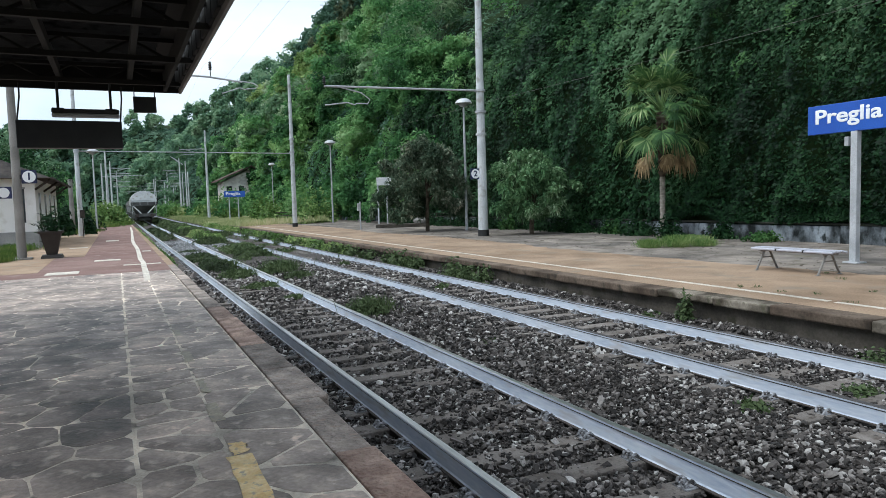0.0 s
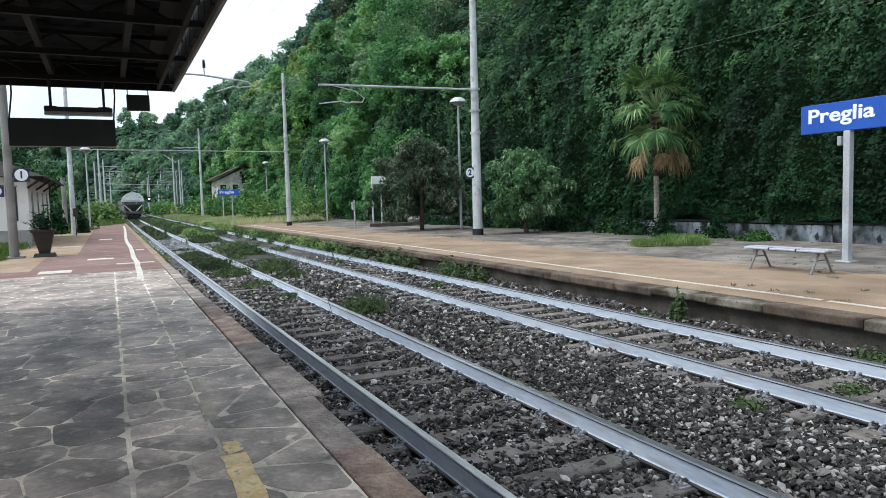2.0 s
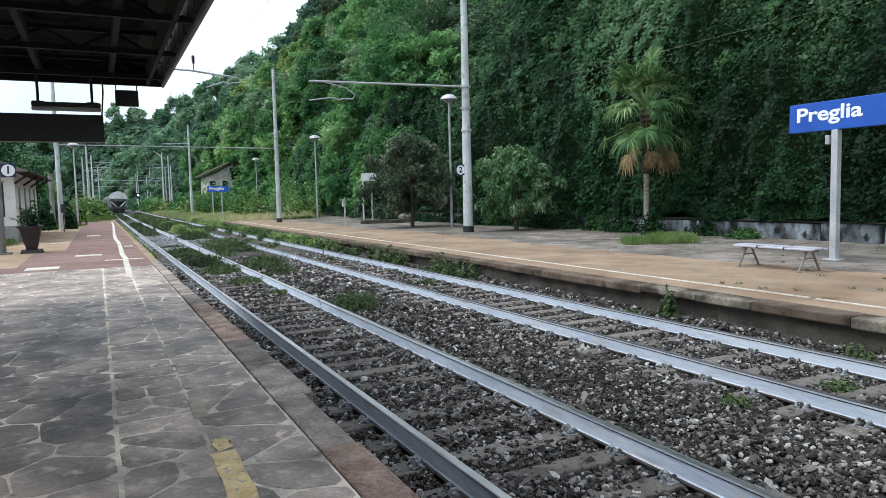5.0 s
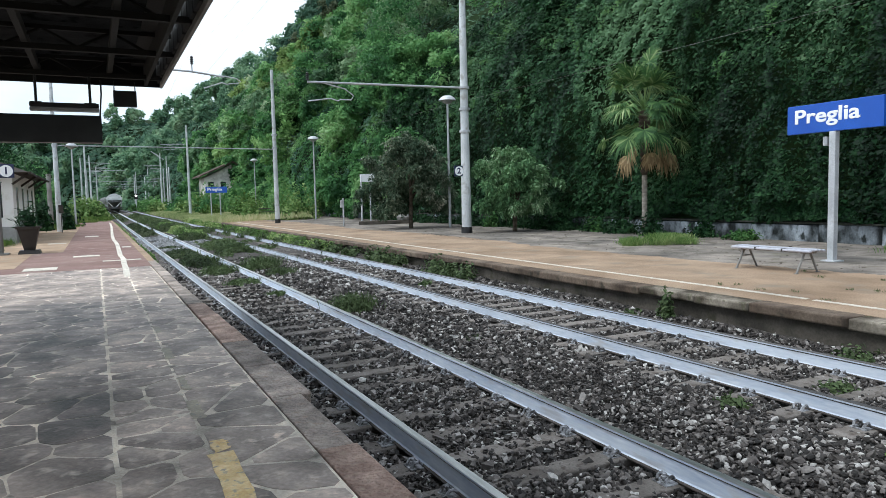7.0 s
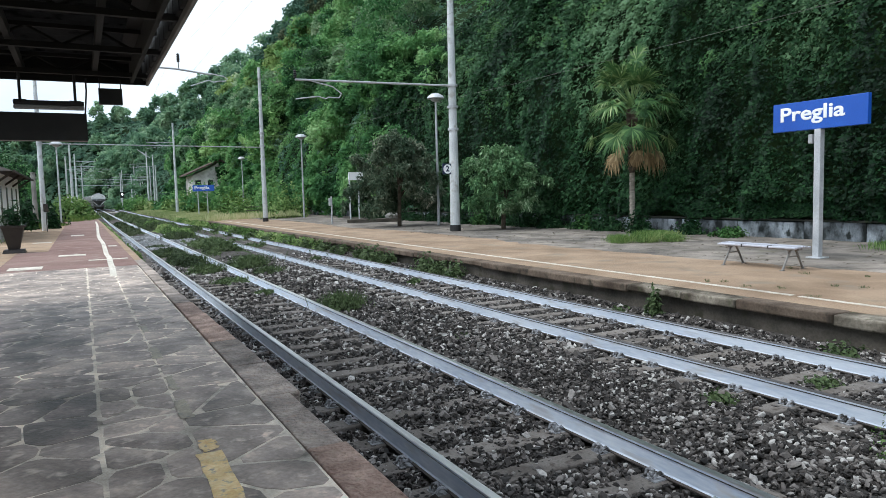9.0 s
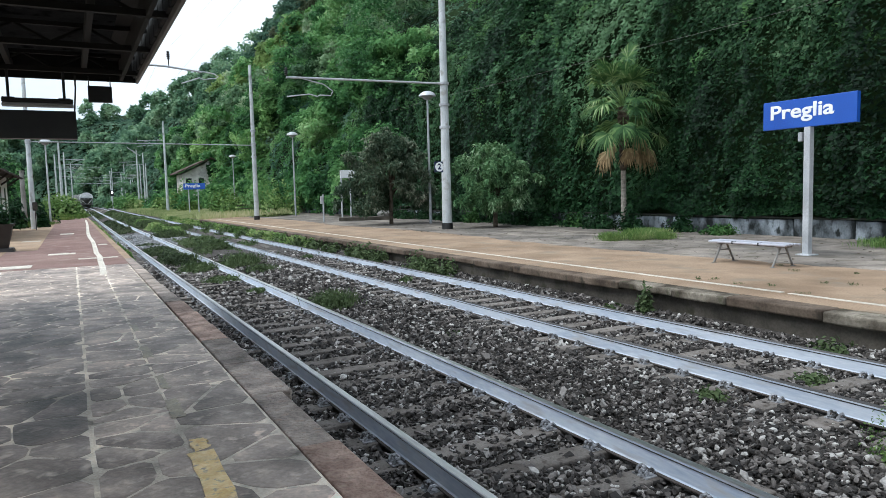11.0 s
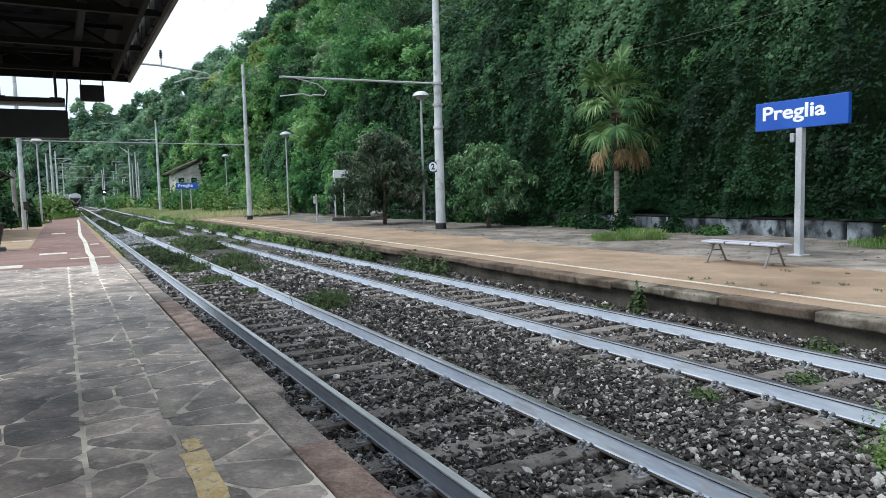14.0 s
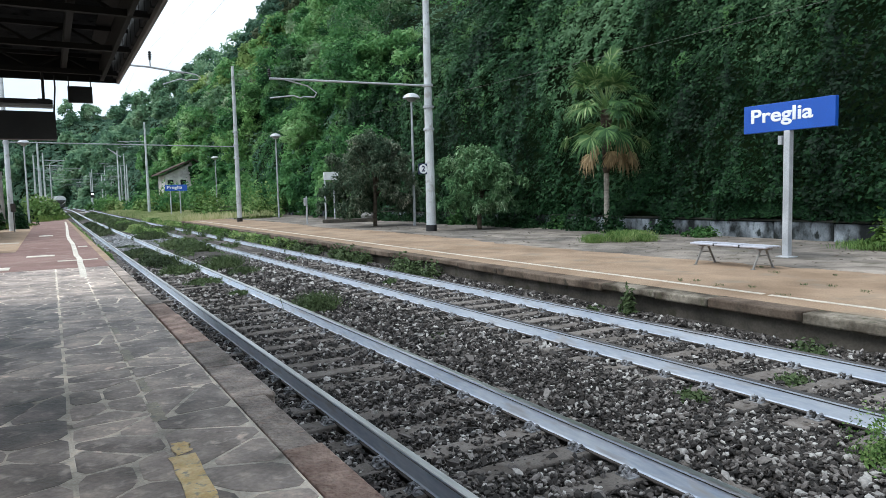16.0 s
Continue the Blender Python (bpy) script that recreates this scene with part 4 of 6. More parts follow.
def hanging_things():
    y = 13.7
    m = empty("train_display", -0.65, y, 3.8, "black hanging train information display seen from behind", "display")
    bm = box(B(), -0.79, 0.83, -0.12, 0.12, -1.08, -0.61, 0.01)
    part("housing", bm, M_BLACK, m)
    for x in (-0.72, 0.85):
        bm = bent(B(), [(x + (-0.06 if x < 0 else -0.04), 0, -0.63), (x, 0, -0.2), (x, 0, 0.02)], 0.014)
        part("hanger", bm, M_BLACK, m)
    lamp = empty("tube_lamp", -0.4, y - 0.4, 3.8, "grey tube lamp hung on two rods from canopy", "lamp")
    bm = box(B(), -0.48, 0.55, -0.07, 0.07, -0.52, -0.45, 0.015)
    part("housing", bm, M_BLACK, lamp)
    part("diffuser", box(B(), -0.48, 0.55, -0.06, 0.06, -0.59, -0.522, 0.02), M_DIFF, lamp, "dull grey plastic diffuser")
    for x in (-0.38, 0.42):
        bm = rod(B(), (x, 0, -0.5), (x, 0, 0.05), 0.022, n=8)
        box(bm, x - 0.09, x + 0.09, -0.08, 0.08, -0.5, -0.44, 0.01)
        part("hanger", bm, M_BLACK, lamp)
    s = empty("hanging_sign", 0.58, y, 3.8, "small black hanging sign box below the canopy", "sign")
    part("panel", box(B(), -0.19, 0.19, -0.05, 0.05, -0.43, -0.15, 0.008), M_BLACK, s)
    for x in (-0.17, 0.17):
        part("hanger", rod(B(), (x, 0, -0.16), (x, 0, 0.02), 0.01, n=6), M_BLACK, s)


def name_sign(x, y, z, turn, label, high=2.86):
    s = empty("station_sign", x, y, z, label, "sign", "station name signs")
    part("panel", box(B(), -0.06, 0.06, -1.1, 1.1, high, high + 0.64, 0.01), M_BLUE, s, "blue enamelled name panel")
    me = text_mesh("Preglia", 0.5, 0.013, 0.002, "TOP_BASELINE")
    me.materials.append(M_LETTER)
    t = new("lettering", me)
    t.parent = s
    t.matrix_local = pose(-0.064, 0.16, high + 0.235, 90, 0, -90) @ Matrix.Diagonal((1.15, 0.86, 0.35, 1))
    return s


def near_sign():
    s = name_sign(14.5, 9.72, 0, 0, "blue station name sign on a grey steel post")
    part("post", box(B(), -0.075, 0.075, -0.085, 0.065, -0.02, 2.86, 0.012), M_GALV, s, "galvanised square post")
    part("junction_box", box(B(), -0.1, 0.0, 0.1, 0.19, 2.55, 2.75, 0.01), M_GALV, s)
    part("base_plate", box(B(), -0.16, 0.16, -0.18, 0.16, -0.005, 0.03, 0.005), M_GALV, s)


def far_sign():
    s = name_sign(11.65, 77, 0, 0, "small distant blue station name sign on two posts", 2.55)
    s.rotation_euler = (0, 0, radians(72))
    for y in (-0.35, 0.6):
        part("post", rod(B(), (0, y, -0.6), (0, y, 2.6), 0.06, n=8), M_GALV, s)


def bench():
    b = empty("platform_bench", 12.2, 9.36, 0, "backless pale metal slat bench with splayed legs", "bench")
    for k in range(5):
        x = -0.2 + k * 0.1
        bm = B()
        for y0, y1 in ((-0.91, -0.31), (-0.302, 0.302), (0.31, 0.91)):
            box(bm, x - 0.038, x + 0.038, y0, y1, 0.425 - 0.012 * (k in (0, 4)), 0.47 - 0.012 * (k in (0, 4)), 0.017)
        part("slat", bm, M_BENCH, b)
    for y in (-0.306, 0.306):
        part("joint_band", box(B(), -0.235, 0.235, y - 0.022, y + 0.022, 0.405, 0.462, 0.006), M_BLACK, b, "black joint between the seat sections")
    part("seat_rail", box(B(), -0.05, 0.05, -0.86, 0.86, 0.385, 0.422, 0.006), M_BROWN_POLE, b)
    for y in (-0.69, 0.69):
        bm = B()
        rod(bm, (-0.06, y, 0.42), (-0.31, y, 0), 0.022, n=8)
        rod(bm, (0.06, y, 0.42), (0.31, y, 0), 0.022, n=8)
        rod(bm, (-0.16, y, 0.26), (0.16, y, 0.26), 0.014, n=8)
        box(bm, -0.22, 0.22, y - 0.035, y + 0.035, 0.38, 0.424, 0.005)
        for x in (-0.31, 0.31):
            box(bm, x - 0.045, x + 0.045, y - 0.03, y + 0.03, 0.0, 0.012, 0.003)
        part("leg_frame", bm, M_BROWN_POLE, b, "splayed dull grey steel legs")


def number_board(parent, x, y, z, text):
    part("number_board", box(B(), x - 0.23, x + 0.23, y - 0.02, y + 0.02, z - 0.23, z + 0.23, 0.01), M_NAVY, parent, "navy board with a white disc")
    bm = rod(B(), (x, y - 0.02, z), (x, y - 0.028, z), 0.2, n=28)
    part("disc", bm, M_LETTER, parent)
    me = text_mesh(text, 0.34, 0.01)
    me.materials.append(M_NAVY)
    t = new("numeral", me)
    t.parent = parent
    t.matrix_local = pose(x, y - 0.03, z, 90, 0, 0) @ Matrix.Diagonal((1, 1, 0.35, 1))


def insulator(bm, x, y, z, up=1):
    lathe(bm, [(0.02, 0), (0.07, 0.03), (0.03, 0.08), (0.08, 0.11), (0.03, 0.16), (0.08, 0.19), (0.03, 0.24), (0.07, 0.27), (0.02, 0.32)], 10, (x, y, z))
    return bm


def mast(x, y, height, r0, label, arm_to=None, arm_z=6.2, number="", z0=0.0, simple=False):
    """A catenary mast with its bracket arm and steady arm."""
    m = empty("catenary_mast", x, y, z0, label, "catenary mast", "catenary masts along the line")
    part("mast_tube", rod(B(), (0, 0, -0.3), (0, 0, height), r0, r0 * 0.55, 12 if simple else 16), M_POLE, m, smooth=False)
    if not simple:
        part("foot_collar", rod(B(), (0, 0, 0), (0, 0, 0.28), r0 * 1.12, r0 * 1.1, 16), M_BLACK, m, "black painted foot")
        for z in (arm_z, arm_z - 0.9, 4.4):
            part("clamp_band", rod(B(), (0, 0, z - 0.05), (0, 0, z + 0.05), r0 * 1.05, n=16), M_GALV, m)
    if arm_to is not None:
        a = arm_to - x
        sg = 1 if a > 0 else -1
        part("bracket_arm", bent(B(), [(0, 0, arm_z), (a, 0, arm_z - 0.1)], 0.042), M_GALV, m, "long galvanised bracket tube")
        part("insulator", insulator(B(), a, 0, arm_z - 0.05), M_BLACK, m)
        bm = bent(B(), [(a + sg * -0.55, 0, arm_z - 0.1), (a - sg * 1.5, 0, arm_z - 0.3), (a - sg * 1.85, 0, arm_z - 0.55), (a - sg * 1.75, 0, arm_z - 0.72), (a - sg * 1.3, 0, arm_z - 0.72), (a - sg * 1.2, 0, arm_z - 0.78), (a - sg * 0.9, 0, arm_z - 0.7), (a, 0, arm_z - 0.83)], 0.024)
        part("steady_arm", bm, M_GALV, m)
    if number:
        number_board(m, -0.36, -0.05, 2.7, number)
        part("number_bracket", box(B(), -0.14, 0.0, -0.05, -0.01, 2.62, 2.78, 0.004), M_GALV, m)
    return m


def platform_lamp(x, y, height, label, z0=0.0):
    l = empty("platform_lamp", x, y, z0, label, "lamp post", "platform lamps")
    part("post", rod(B(), (0, 0, -0.2), (0, 0, height - 0.2), 0.075, 0.05, 12), M_GALV, l)
    part("shade", lathe(B(), [(0.0, 0.18), (0.2, 0.15), (0.36, 0.06), (0.45, -0.08), (0.43, -0.1), (0.3, -0.06), (0.06, -0.14)], 20, (0, 0, height - 0.15)), M_GALV, l, "domed grey mushroom shade")
    part("diffuser", lathe(B(), [(0.0, -0.28), (0.16, -0.25), (0.26, -0.16), (0.28, -0.08)], 16, (0, 0, height - 0.15)), M_DIFF, l, "unlit frosted bowl")


def wires():
    """Contact and catenary wires over both tracks and the feeder wires."""
    for name, cx, z in (("contact_wire", TRACK_1, 5.0), ("catenary_wire", TRACK_1, 6.25), ("contact_wire", TRACK_2, 5.0), ("catenary_wire", TRACK_2, 6.25)):
        bm = B()
        path = []
        for ya, yb in ((-25, 26), (26, 77), (77, 130), (130, 190), (190, 250)):
            n = 8
            sag = 0.0 if name == "contact_wire" else 0.9
            path += [(cx + float(bend(ya + (yb - ya) * i / n)), ya + (yb - ya) * i / n, z + 0.3 - sag * 4 * (i / n) * (1 - i / n)) for i in range(n)]
        bent(bm, path, 0.0018, 5)
        tagged(part(name, bm, M_BLACK), "thin dark overhead traction wire above the track", "wire", "overhead wires")
    for za, zb in ((9.6, 9.6), (5.7, 5.5)):
        bm = B()
        path = []
        for ya, yb, xa, xb, a, b in ((-22, 26.35, 14.4, 14.4, za, za), (26.35, 49, 14.4, 11.5, za, zb + 0.4), (49, 95, 11.5, 11.0, zb + 0.4, zb + 0.6)):
            path += [(xa + (xb - xa) * i / 8, ya + (yb - ya) * i / 8, a + (b - a) * i / 8 - 1.0 * (i / 8) * (1 - i / 8)) for i in range(8)]
        bent(bm, path, 0.0032, 5)
        tagged(part("feeder_wire", bm, M_BROWN_POLE), "dull grey feeder wire strung between the masts", "wire", "overhead wires")


def planter():
    p = empty("planter", -2.1, 27.6, 0, "dark brown square tapered planter with spiky plant", "planter")
    bm = B()
    for z0, z1, a, b in ((0.12, 0.86, 0.16, 0.32), (0.86, 0.94, 0.37, 0.38), (0.0, 0.12, 0.34, 0.3)):
        vs = [[bm.verts.new((sx * w, sy * w, z)) for sx, sy in ((-1, -1), (1, -1), (1, 1), (-1, 1))] for w, z in ((a, z0), (b, z1))]
        for i in range(4):
            bm.faces.new((vs[0][i], vs[0][(i + 1) % 4], vs[1][(i + 1) % 4], vs[1][i]))
        bm.faces.new(vs[0]), bm.faces.new(vs[1])
    bmesh.ops.recalc_face_normals(bm, faces=bm.faces)
    part("pot", bm, M_POT, p)
    pts = rng.normal(size=(260, 3)) * np.array([0.17, 0.17, 0.2]) + np.array([0, 0, 1.15])
    v, f = leaves(pts, rng.normal(size=(260, 3)), np.full(260, 0.34), 0.14, 0.5)
    tagged(fast("plant", v, f, L_IVY, p), kind="stuff")


def near_post():
    p = empty("catenary_mast", -3.0, 27.5, 0, "grey-brown catenary mast carrying a platform number board", "catenary mast", "catenary masts along the line")
    part("mast_tube", rod(B(), (0, 0, 0), (0, 0, 10.5), 0.15, 0.1, 16), M_BROWN_POLE, p)
    part("foot", box(B(), -0.3, 0.3, -0.3, 0.3, -0.01, 0.06, 0.01), M_CONC, p)
    part("bracket_arm", bent(B(), [(0, 0, 6.7), (6.4, 0, 6.5), (7.65, 0, 6.36)], 0.036), M_GALV, p, "long galvanised bracket tube")
    part("insulator", insulator(rod(B(), (6.5, 0, 6.5), (6.5, 0, 6.85), 0.018), 6.5, 0, 6.75), M_BLACK, p)
    part("steady_arm", bent(B(), [(7.0, 0, 6.42), (7.7, 0, 6.38), (8.1, 0, 6.32), (8.25, 0, 6.22), (8.15, 0, 6.14), (7.9, 0, 6.12), (7.75, 0, 6.08), (7.55, 0, 6.14), (6.9, 0, 5.9)], 0.022), M_GALV, p)
    number_board(p, 0.38, -0.08, 2.83, "1")
    part("number_bracket", box(B(), 0.1, 0.2, -0.08, -0.04, 2.75, 2.9, 0.004), M_BLACK, p)
    part("side_disc", rod(B(), (-0.39, -0.09, 2.3), (-0.39, -0.1, 2.3), 0.17, n=24), M_LETTER, p)
    part("side_board", box(B(), -0.62, -0.16, -0.09, -0.03, 2.1, 2.5, 0.01), M_NAVY, p, "second dark board on the post")


def house_left():
    h = empty("white_house", -6.2, 41.5, 0, "low white plastered railway house with grey plinth", "house")
    x0, x1, y0, y1 = -3.0, 3.0, -6.0, 6.0
    part("wall", box(B(), x0, x1, y0, y1, -0.1, 3.15), M_PLASTER, h, "white plastered walls")
    part("plinth", box(B(), x0 - 0.03, x1 + 0.03, y0 - 0.03, y1 + 0.03, -0.1, 0.75), M_DADO, h, "grey rendered plinth")
    bm = B()
    vs = [bm.verts.new(p) for p in ((x0 - 0.7, y0 - 0.7, 3.1), (x1 + 0.7, y0 - 0.7, 3.1), (x1 + 0.7, y1 + 0.7, 3.1), (x0 - 0.7, y1 + 0.7, 3.1), (0, y0 + 2.4, 4.7), (0, y1 - 2.4, 4.7))]
    for f in ((0, 1, 4), (1, 2, 5, 4), (2, 3, 5), (3, 0, 4, 5), (0, 3, 2, 1)):
        bm.faces.new([vs[i] for i in f])
    bmesh.ops.recalc_face_normals(bm, faces=bm.faces)
    part("roof", bm, M_ROOF_DARK, h, "hipped dark brown tile roof with wide eaves")
    part("gutter", box(B(), x1 + 0.68, x1 + 0.78, y0 - 0.75, y1 + 0.75, 3.02, 3.12, 0.02), M_ROOF_DARK, h)
    for y in (-4.2, -1.4, 1.4, 4.2):
        w = part("window", box(B(), x1 - 0.05, x1 + 0.012, y - 0.4, y + 0.4, 1.0, 2.5), M_GLASS, h)
        part("sill", box(B(), x1 - 0.02, x1 + 0.08, y - 0.48, y + 0.48, 0.93, 1.0, 0.005), M_CONC, w)
        part("frame", box(B(), x1 - 0.02, x1 + 0.022, y - 0.03, y + 0.03, 1.0, 2.5, 0.005), M_WOOD, w)
    for x in (-1.7, 0.4, 2.45):
        w = part("window", box(B(), x - 0.13, x + 0.13, y0 - 0.015, y0 + 0.03, 1.15, 2.65), M_GLASS, h)
        part("frame", box(B(), x - 0.17, x + 0.17, y0 - 0.03, y0 + 0.02, 2.65, 2.72, 0.005), M_DADO, w)
    for y in (-6.0, -2.0, 2.0, 6.0):
        part("eave_bracket", rod(B(), (x1, y, 2.6), (x1 + 0.65, y, 3.08), 0.05, n=6), M_ROOF_DARK, h)


def house_far():
    h = empty("hillside_house", 17.5, 112, 0, "small stained pale house with a brown pitched roof among trees", "house")
    part("wall", box(B(), -2.4, 2.2, -2, 5, -0.7, 5.3), M_OLD_PLASTER, h, "stained pale plaster walls")
    bm = B()
    rows = [[bm.verts.new((x, y, z)) for x, z in ((-3.3, 5.3), (1.7, 7.5), (2.9, 6.9), (2.9, 7.1), (1.7, 7.75), (-3.3, 5.5))] for y in (-2.9, 5.9)]
    for i in range(6):
        bm.faces.new((rows[0][i], rows[0][(i + 1) % 6], rows[1][(i + 1) % 6], rows[1][i]))
    bm.faces.new(rows[0]), bm.faces.new(rows[1])
    bmesh.ops.recalc_face_normals(bm, faces=bm.faces)
    part("roof", bm, M_ROOF, h, "brown tiled roof with deep eaves")
    bm = B()
    rows = [[bm.verts.new((x, y, z)) for x, z in ((-2.4, 5.3), (2.2, 5.3), (1.7, 7.2))] for y in (-2, 5)]
    for i in range(3):
        bm.faces.new((rows[0][i], rows[0][(i + 1) % 3], rows[1][(i + 1) % 3], rows[1][i]))
    bm.faces.new(rows[0]), bm.faces.new(rows[1])
    bmesh.ops.recalc_face_normals(bm, faces=bm.faces)
    part("gable", bm, M_OLD_PLASTER, h)
    part("corner_post", box(B(), 1.2, 1.5, -2.3, -2.0, -0.5, 7.2), M_OLD_PLASTER, h)
    for x in (-1.6, 0.2):
        w = part("window", box(B(), x - 0.4, x + 0.4, -2.05, -1.95, 3.2, 4.6), M_GLASS, h)
        part("sill", box(B(), x - 0.5, x + 0.5, -2.12, -1.98, 3.1, 3.2), M_CONC, w)


def palm():
    x, y = 18.37, 19.7
    p = empty("fan_palm", x, y, 0, "tall fan palm with a skirt of dry fronds", "palm tree")
    prof = [(0.14, 0.0), (0.105, 0.15)]
    for k in range(28):
        prof += [(0.095 + 0.01 * (k % 2), 0.15 + k * 0.08)]
    part("trunk", lathe(B(), prof, 14), M_PALM_TRUNK, p, "pale ringed trunk")
    prof = [(0.1, 0)]
    for k in range(24):
        prof.append((0.11 + 0.045 * (k % 2) + 0.004 * k, 0.05 + k * 0.1))
    part("fibre_trunk", lathe(B(), prof, 12, (0, 0, 2.25)), M_TRUNK, p, "dark shaggy upper trunk")
    r = random.Random(11)

    def frond(bm, d, length, fan, droop, base, wide=1.0):
        d = Vector(d).normalized()
        tip = Vector(base) + d * length + Vector((0, 0, -droop * length * 0.5))
        rod(bm, base, tip, 0.018, 0.012, 5)
        hz = math.hypot(d.x, d.y)
        ax = (d + Vector((0, 0, -droop - 0.75 * hz * hz))).normalized()
        side = ax.cross(Vector((0, 0, 1)))
        side = side.normalized() if side.length > 0.05 else Vector((1, 0, 0))
        n = 30
        for i in range(n):
            a = radians((-115 + 230 * i / (n - 1)) * wide)
            dr = (ax * math.cos(a) + side * math.sin(a)).normalized()
            ln = fan * (0.75 + 0.25 * math.cos(a)) * r.uniform(0.7, 1.12)
            up = side.cross(ax).normalized()
            mid = tip + dr * ln * 0.6 + up * 0.03
            end = tip + dr * ln + Vector((0, 0, -r.uniform(0.05, 0.35) * ln - 0.3 * droop * ln))
            w = up.cross(dr).normalized() * 0.03
            v = [bm.verts.new(q) for q in (tip - w * 0.3, mid - w, end, mid + w, tip + w * 0.3)]
            bm.faces.new(v)
    top = 4.8
    for k in range(40):
        a = k * 2.39996
        a += r.uniform(-0.5, 0.5)
        el = 1.4 - 1.6 * (k / 39) + r.uniform(-0.25, 0.25)
        bm = B()
        frond(bm, (math.cos(a) * math.cos(el), math.sin(a) * math.cos(el), math.sin(el)), r.uniform(0.85, 1.6), r.uniform(0.7, 1.05), max(0, 0.25 - el * 0.3), (0, 0, top + 0.1 - 0.75 * (k / 39)))
        part("frond", bm, L_PALM, p)
    for k in range(8):
        a = (3.6 if k % 2 else 5.2) + r.uniform(-0.6, 0.6)
        dn = r.uniform(-1.15, -0.35)
        bm = B()
        frond(bm, (math.cos(a) * 0.7, math.sin(a) * 0.7, dn), r.uniform(0.7, 1.15), r.uniform(0.4, 0.75), r.uniform(0.5, 1.0), (0, 0, top - 0.55 - 0.35 * r.random()), r.uniform(0.4, 0.7))
        part("dry_frond", bm, L_PALM_DRY, p, "dry yellow-brown hanging frond")


def shrub_tree(x, y, height, spread, label, m, leaf, seed, lumps=46, count=230, low=0.35, lean=(0, 0)):
    """A small tree: tapered trunk, limbs and a crown of leaf clusters."""
    r = random.Random(seed)
    t = empty("small_tree", x, y, 0, label, "tree", "small trees on the far platform")
    part("trunk", bent(rod(B(), (0, 0, -0.05), (0.06, 0.02, height * 0.42), 0.11, 0.08, 8), [(0.06, 0.02, height * 0.42), (0.1, 0.1, height * 0.6)], 0.07), M_TRUNK, t)
    cs, rs = [], []
    for k in range(lumps):
        a, u = r.uniform(0, 6.28), r.uniform(0, 1)
        zz = low + (1 - low) * u + r.uniform(-0.08, 0.06)
        rad = spread * (math.sin(math.pi * min(1, (u * 0.8 + 0.2))) ** 0.6) * r.uniform(0.35, 1.12) * (1 + 0.22 * math.sin(2 * a + seed))
        cs.append((math.cos(a) * rad + lean[0] * u, math.sin(a) * rad + lean[1] * u, height * zz * 0.93))
        rs.append(r.uniform(0.12, 0.27) * spread)
    for k in range(9):
        a, b = (0.06, 0.02, height * r.uniform(0.25, 0.42)), cs[k * 4]
        part("limb", rod(B(), a, b, 0.045, 0.015, 6), M_TRUNK, t)
    # whorls of long drooping leaves at the twig tips, over an inner fill
    tips, o = ball_points(np.array(cs), np.array(rs), 9, 0.85, 0.7)
    k = 11
    n = len(tips) * k
    tip, out = np.repeat(tips, k, 0), np.repeat(unit(o + np.array([0, 0, 0.35])), k, 0)
    d = unit(out * 0.55 + unit(rng.normal(size=(n, 3))))
    ln = (leaf * rng.uniform(0.8, 1.55, n))[:, None]
    side = unit(np.cross(d, rng.normal(size=(n, 3)) * 0.4 + np.array([0, 0, 1.0]))) * ln * 0.14
    mid, end = tip + d * ln * 0.5 + np.array([0, 0, 0.05]) * ln, tip + d * ln + np.array([0, 0, -0.35]) * ln
    whorls = (np.stack([tip, mid - side, end, mid + side], 1).reshape(-1, 3), np.arange(4 * n).reshape(-1, 4))
    p, o = ball_points(np.array(cs), np.array(rs) * 0.85, count, 0.85, 0.3)
    v, f = join([whorls, leaves(p, o + np.array([0, 0, 0.5]), np.full(len(p), leaf), 0.34, 0.75)])
    fast("crown", v, f, m, t)


def tuft(name, x, y, z, radius, height, m, label, count=500, seed=0, kind="leaf", blade=0.16, group="weeds by the tracks"):
    g = np.random.default_rng(seed)
    if kind == "grass":
        base = np.stack([g.normal(size=count) * radius * 0.5, g.normal(size=count) * radius * 0.5, np.zeros(count)], 1)
        lean = g.normal(size=(count, 3)) * np.array([0.35, 0.35, 0])
        h = height * g.uniform(0.45, 1.1, count)[:, None]
        tip = base + (np.array([0, 0, 1]) + lean) * h
        w = unit(np.cross(tip - base, g.normal(size=(count, 3)))) * (0.004 + 0.012 * radius)
        mid = base + (tip - base) * 0.55 + np.array([0, 0, 0.12]) * h
        v = np.stack([base - w, mid - w * 0.8, tip, mid + w * 0.8], 1).reshape(-1, 3)
        f = np.arange(4 * count).reshape(-1, 4)
    else:
        d = unit(g.normal(size=(count, 3)))
        d[:, 2] = np.abs(d[:, 2])
        lump = 1 + 0.25 * np.sin(5 * np.arctan2(d[:, 1], d[:, 0]) + seed)
        p = d * np.array([radius, radius, height]) * (g.uniform(0.35, 1, count) * lump)[:, None]
        v, f = leaves(p, d + np.array([0, 0, 0.4]), np.full(count, blade), 0.6, 0.7)
    ob = fast(name, v, f, m)
    ob.location = (x, y, z)
    return tagged(ob, label, "weed", group, "stuff" if count > 2500 or kind == "grass" or name in ("ground_plant", "young_shoot") else "")


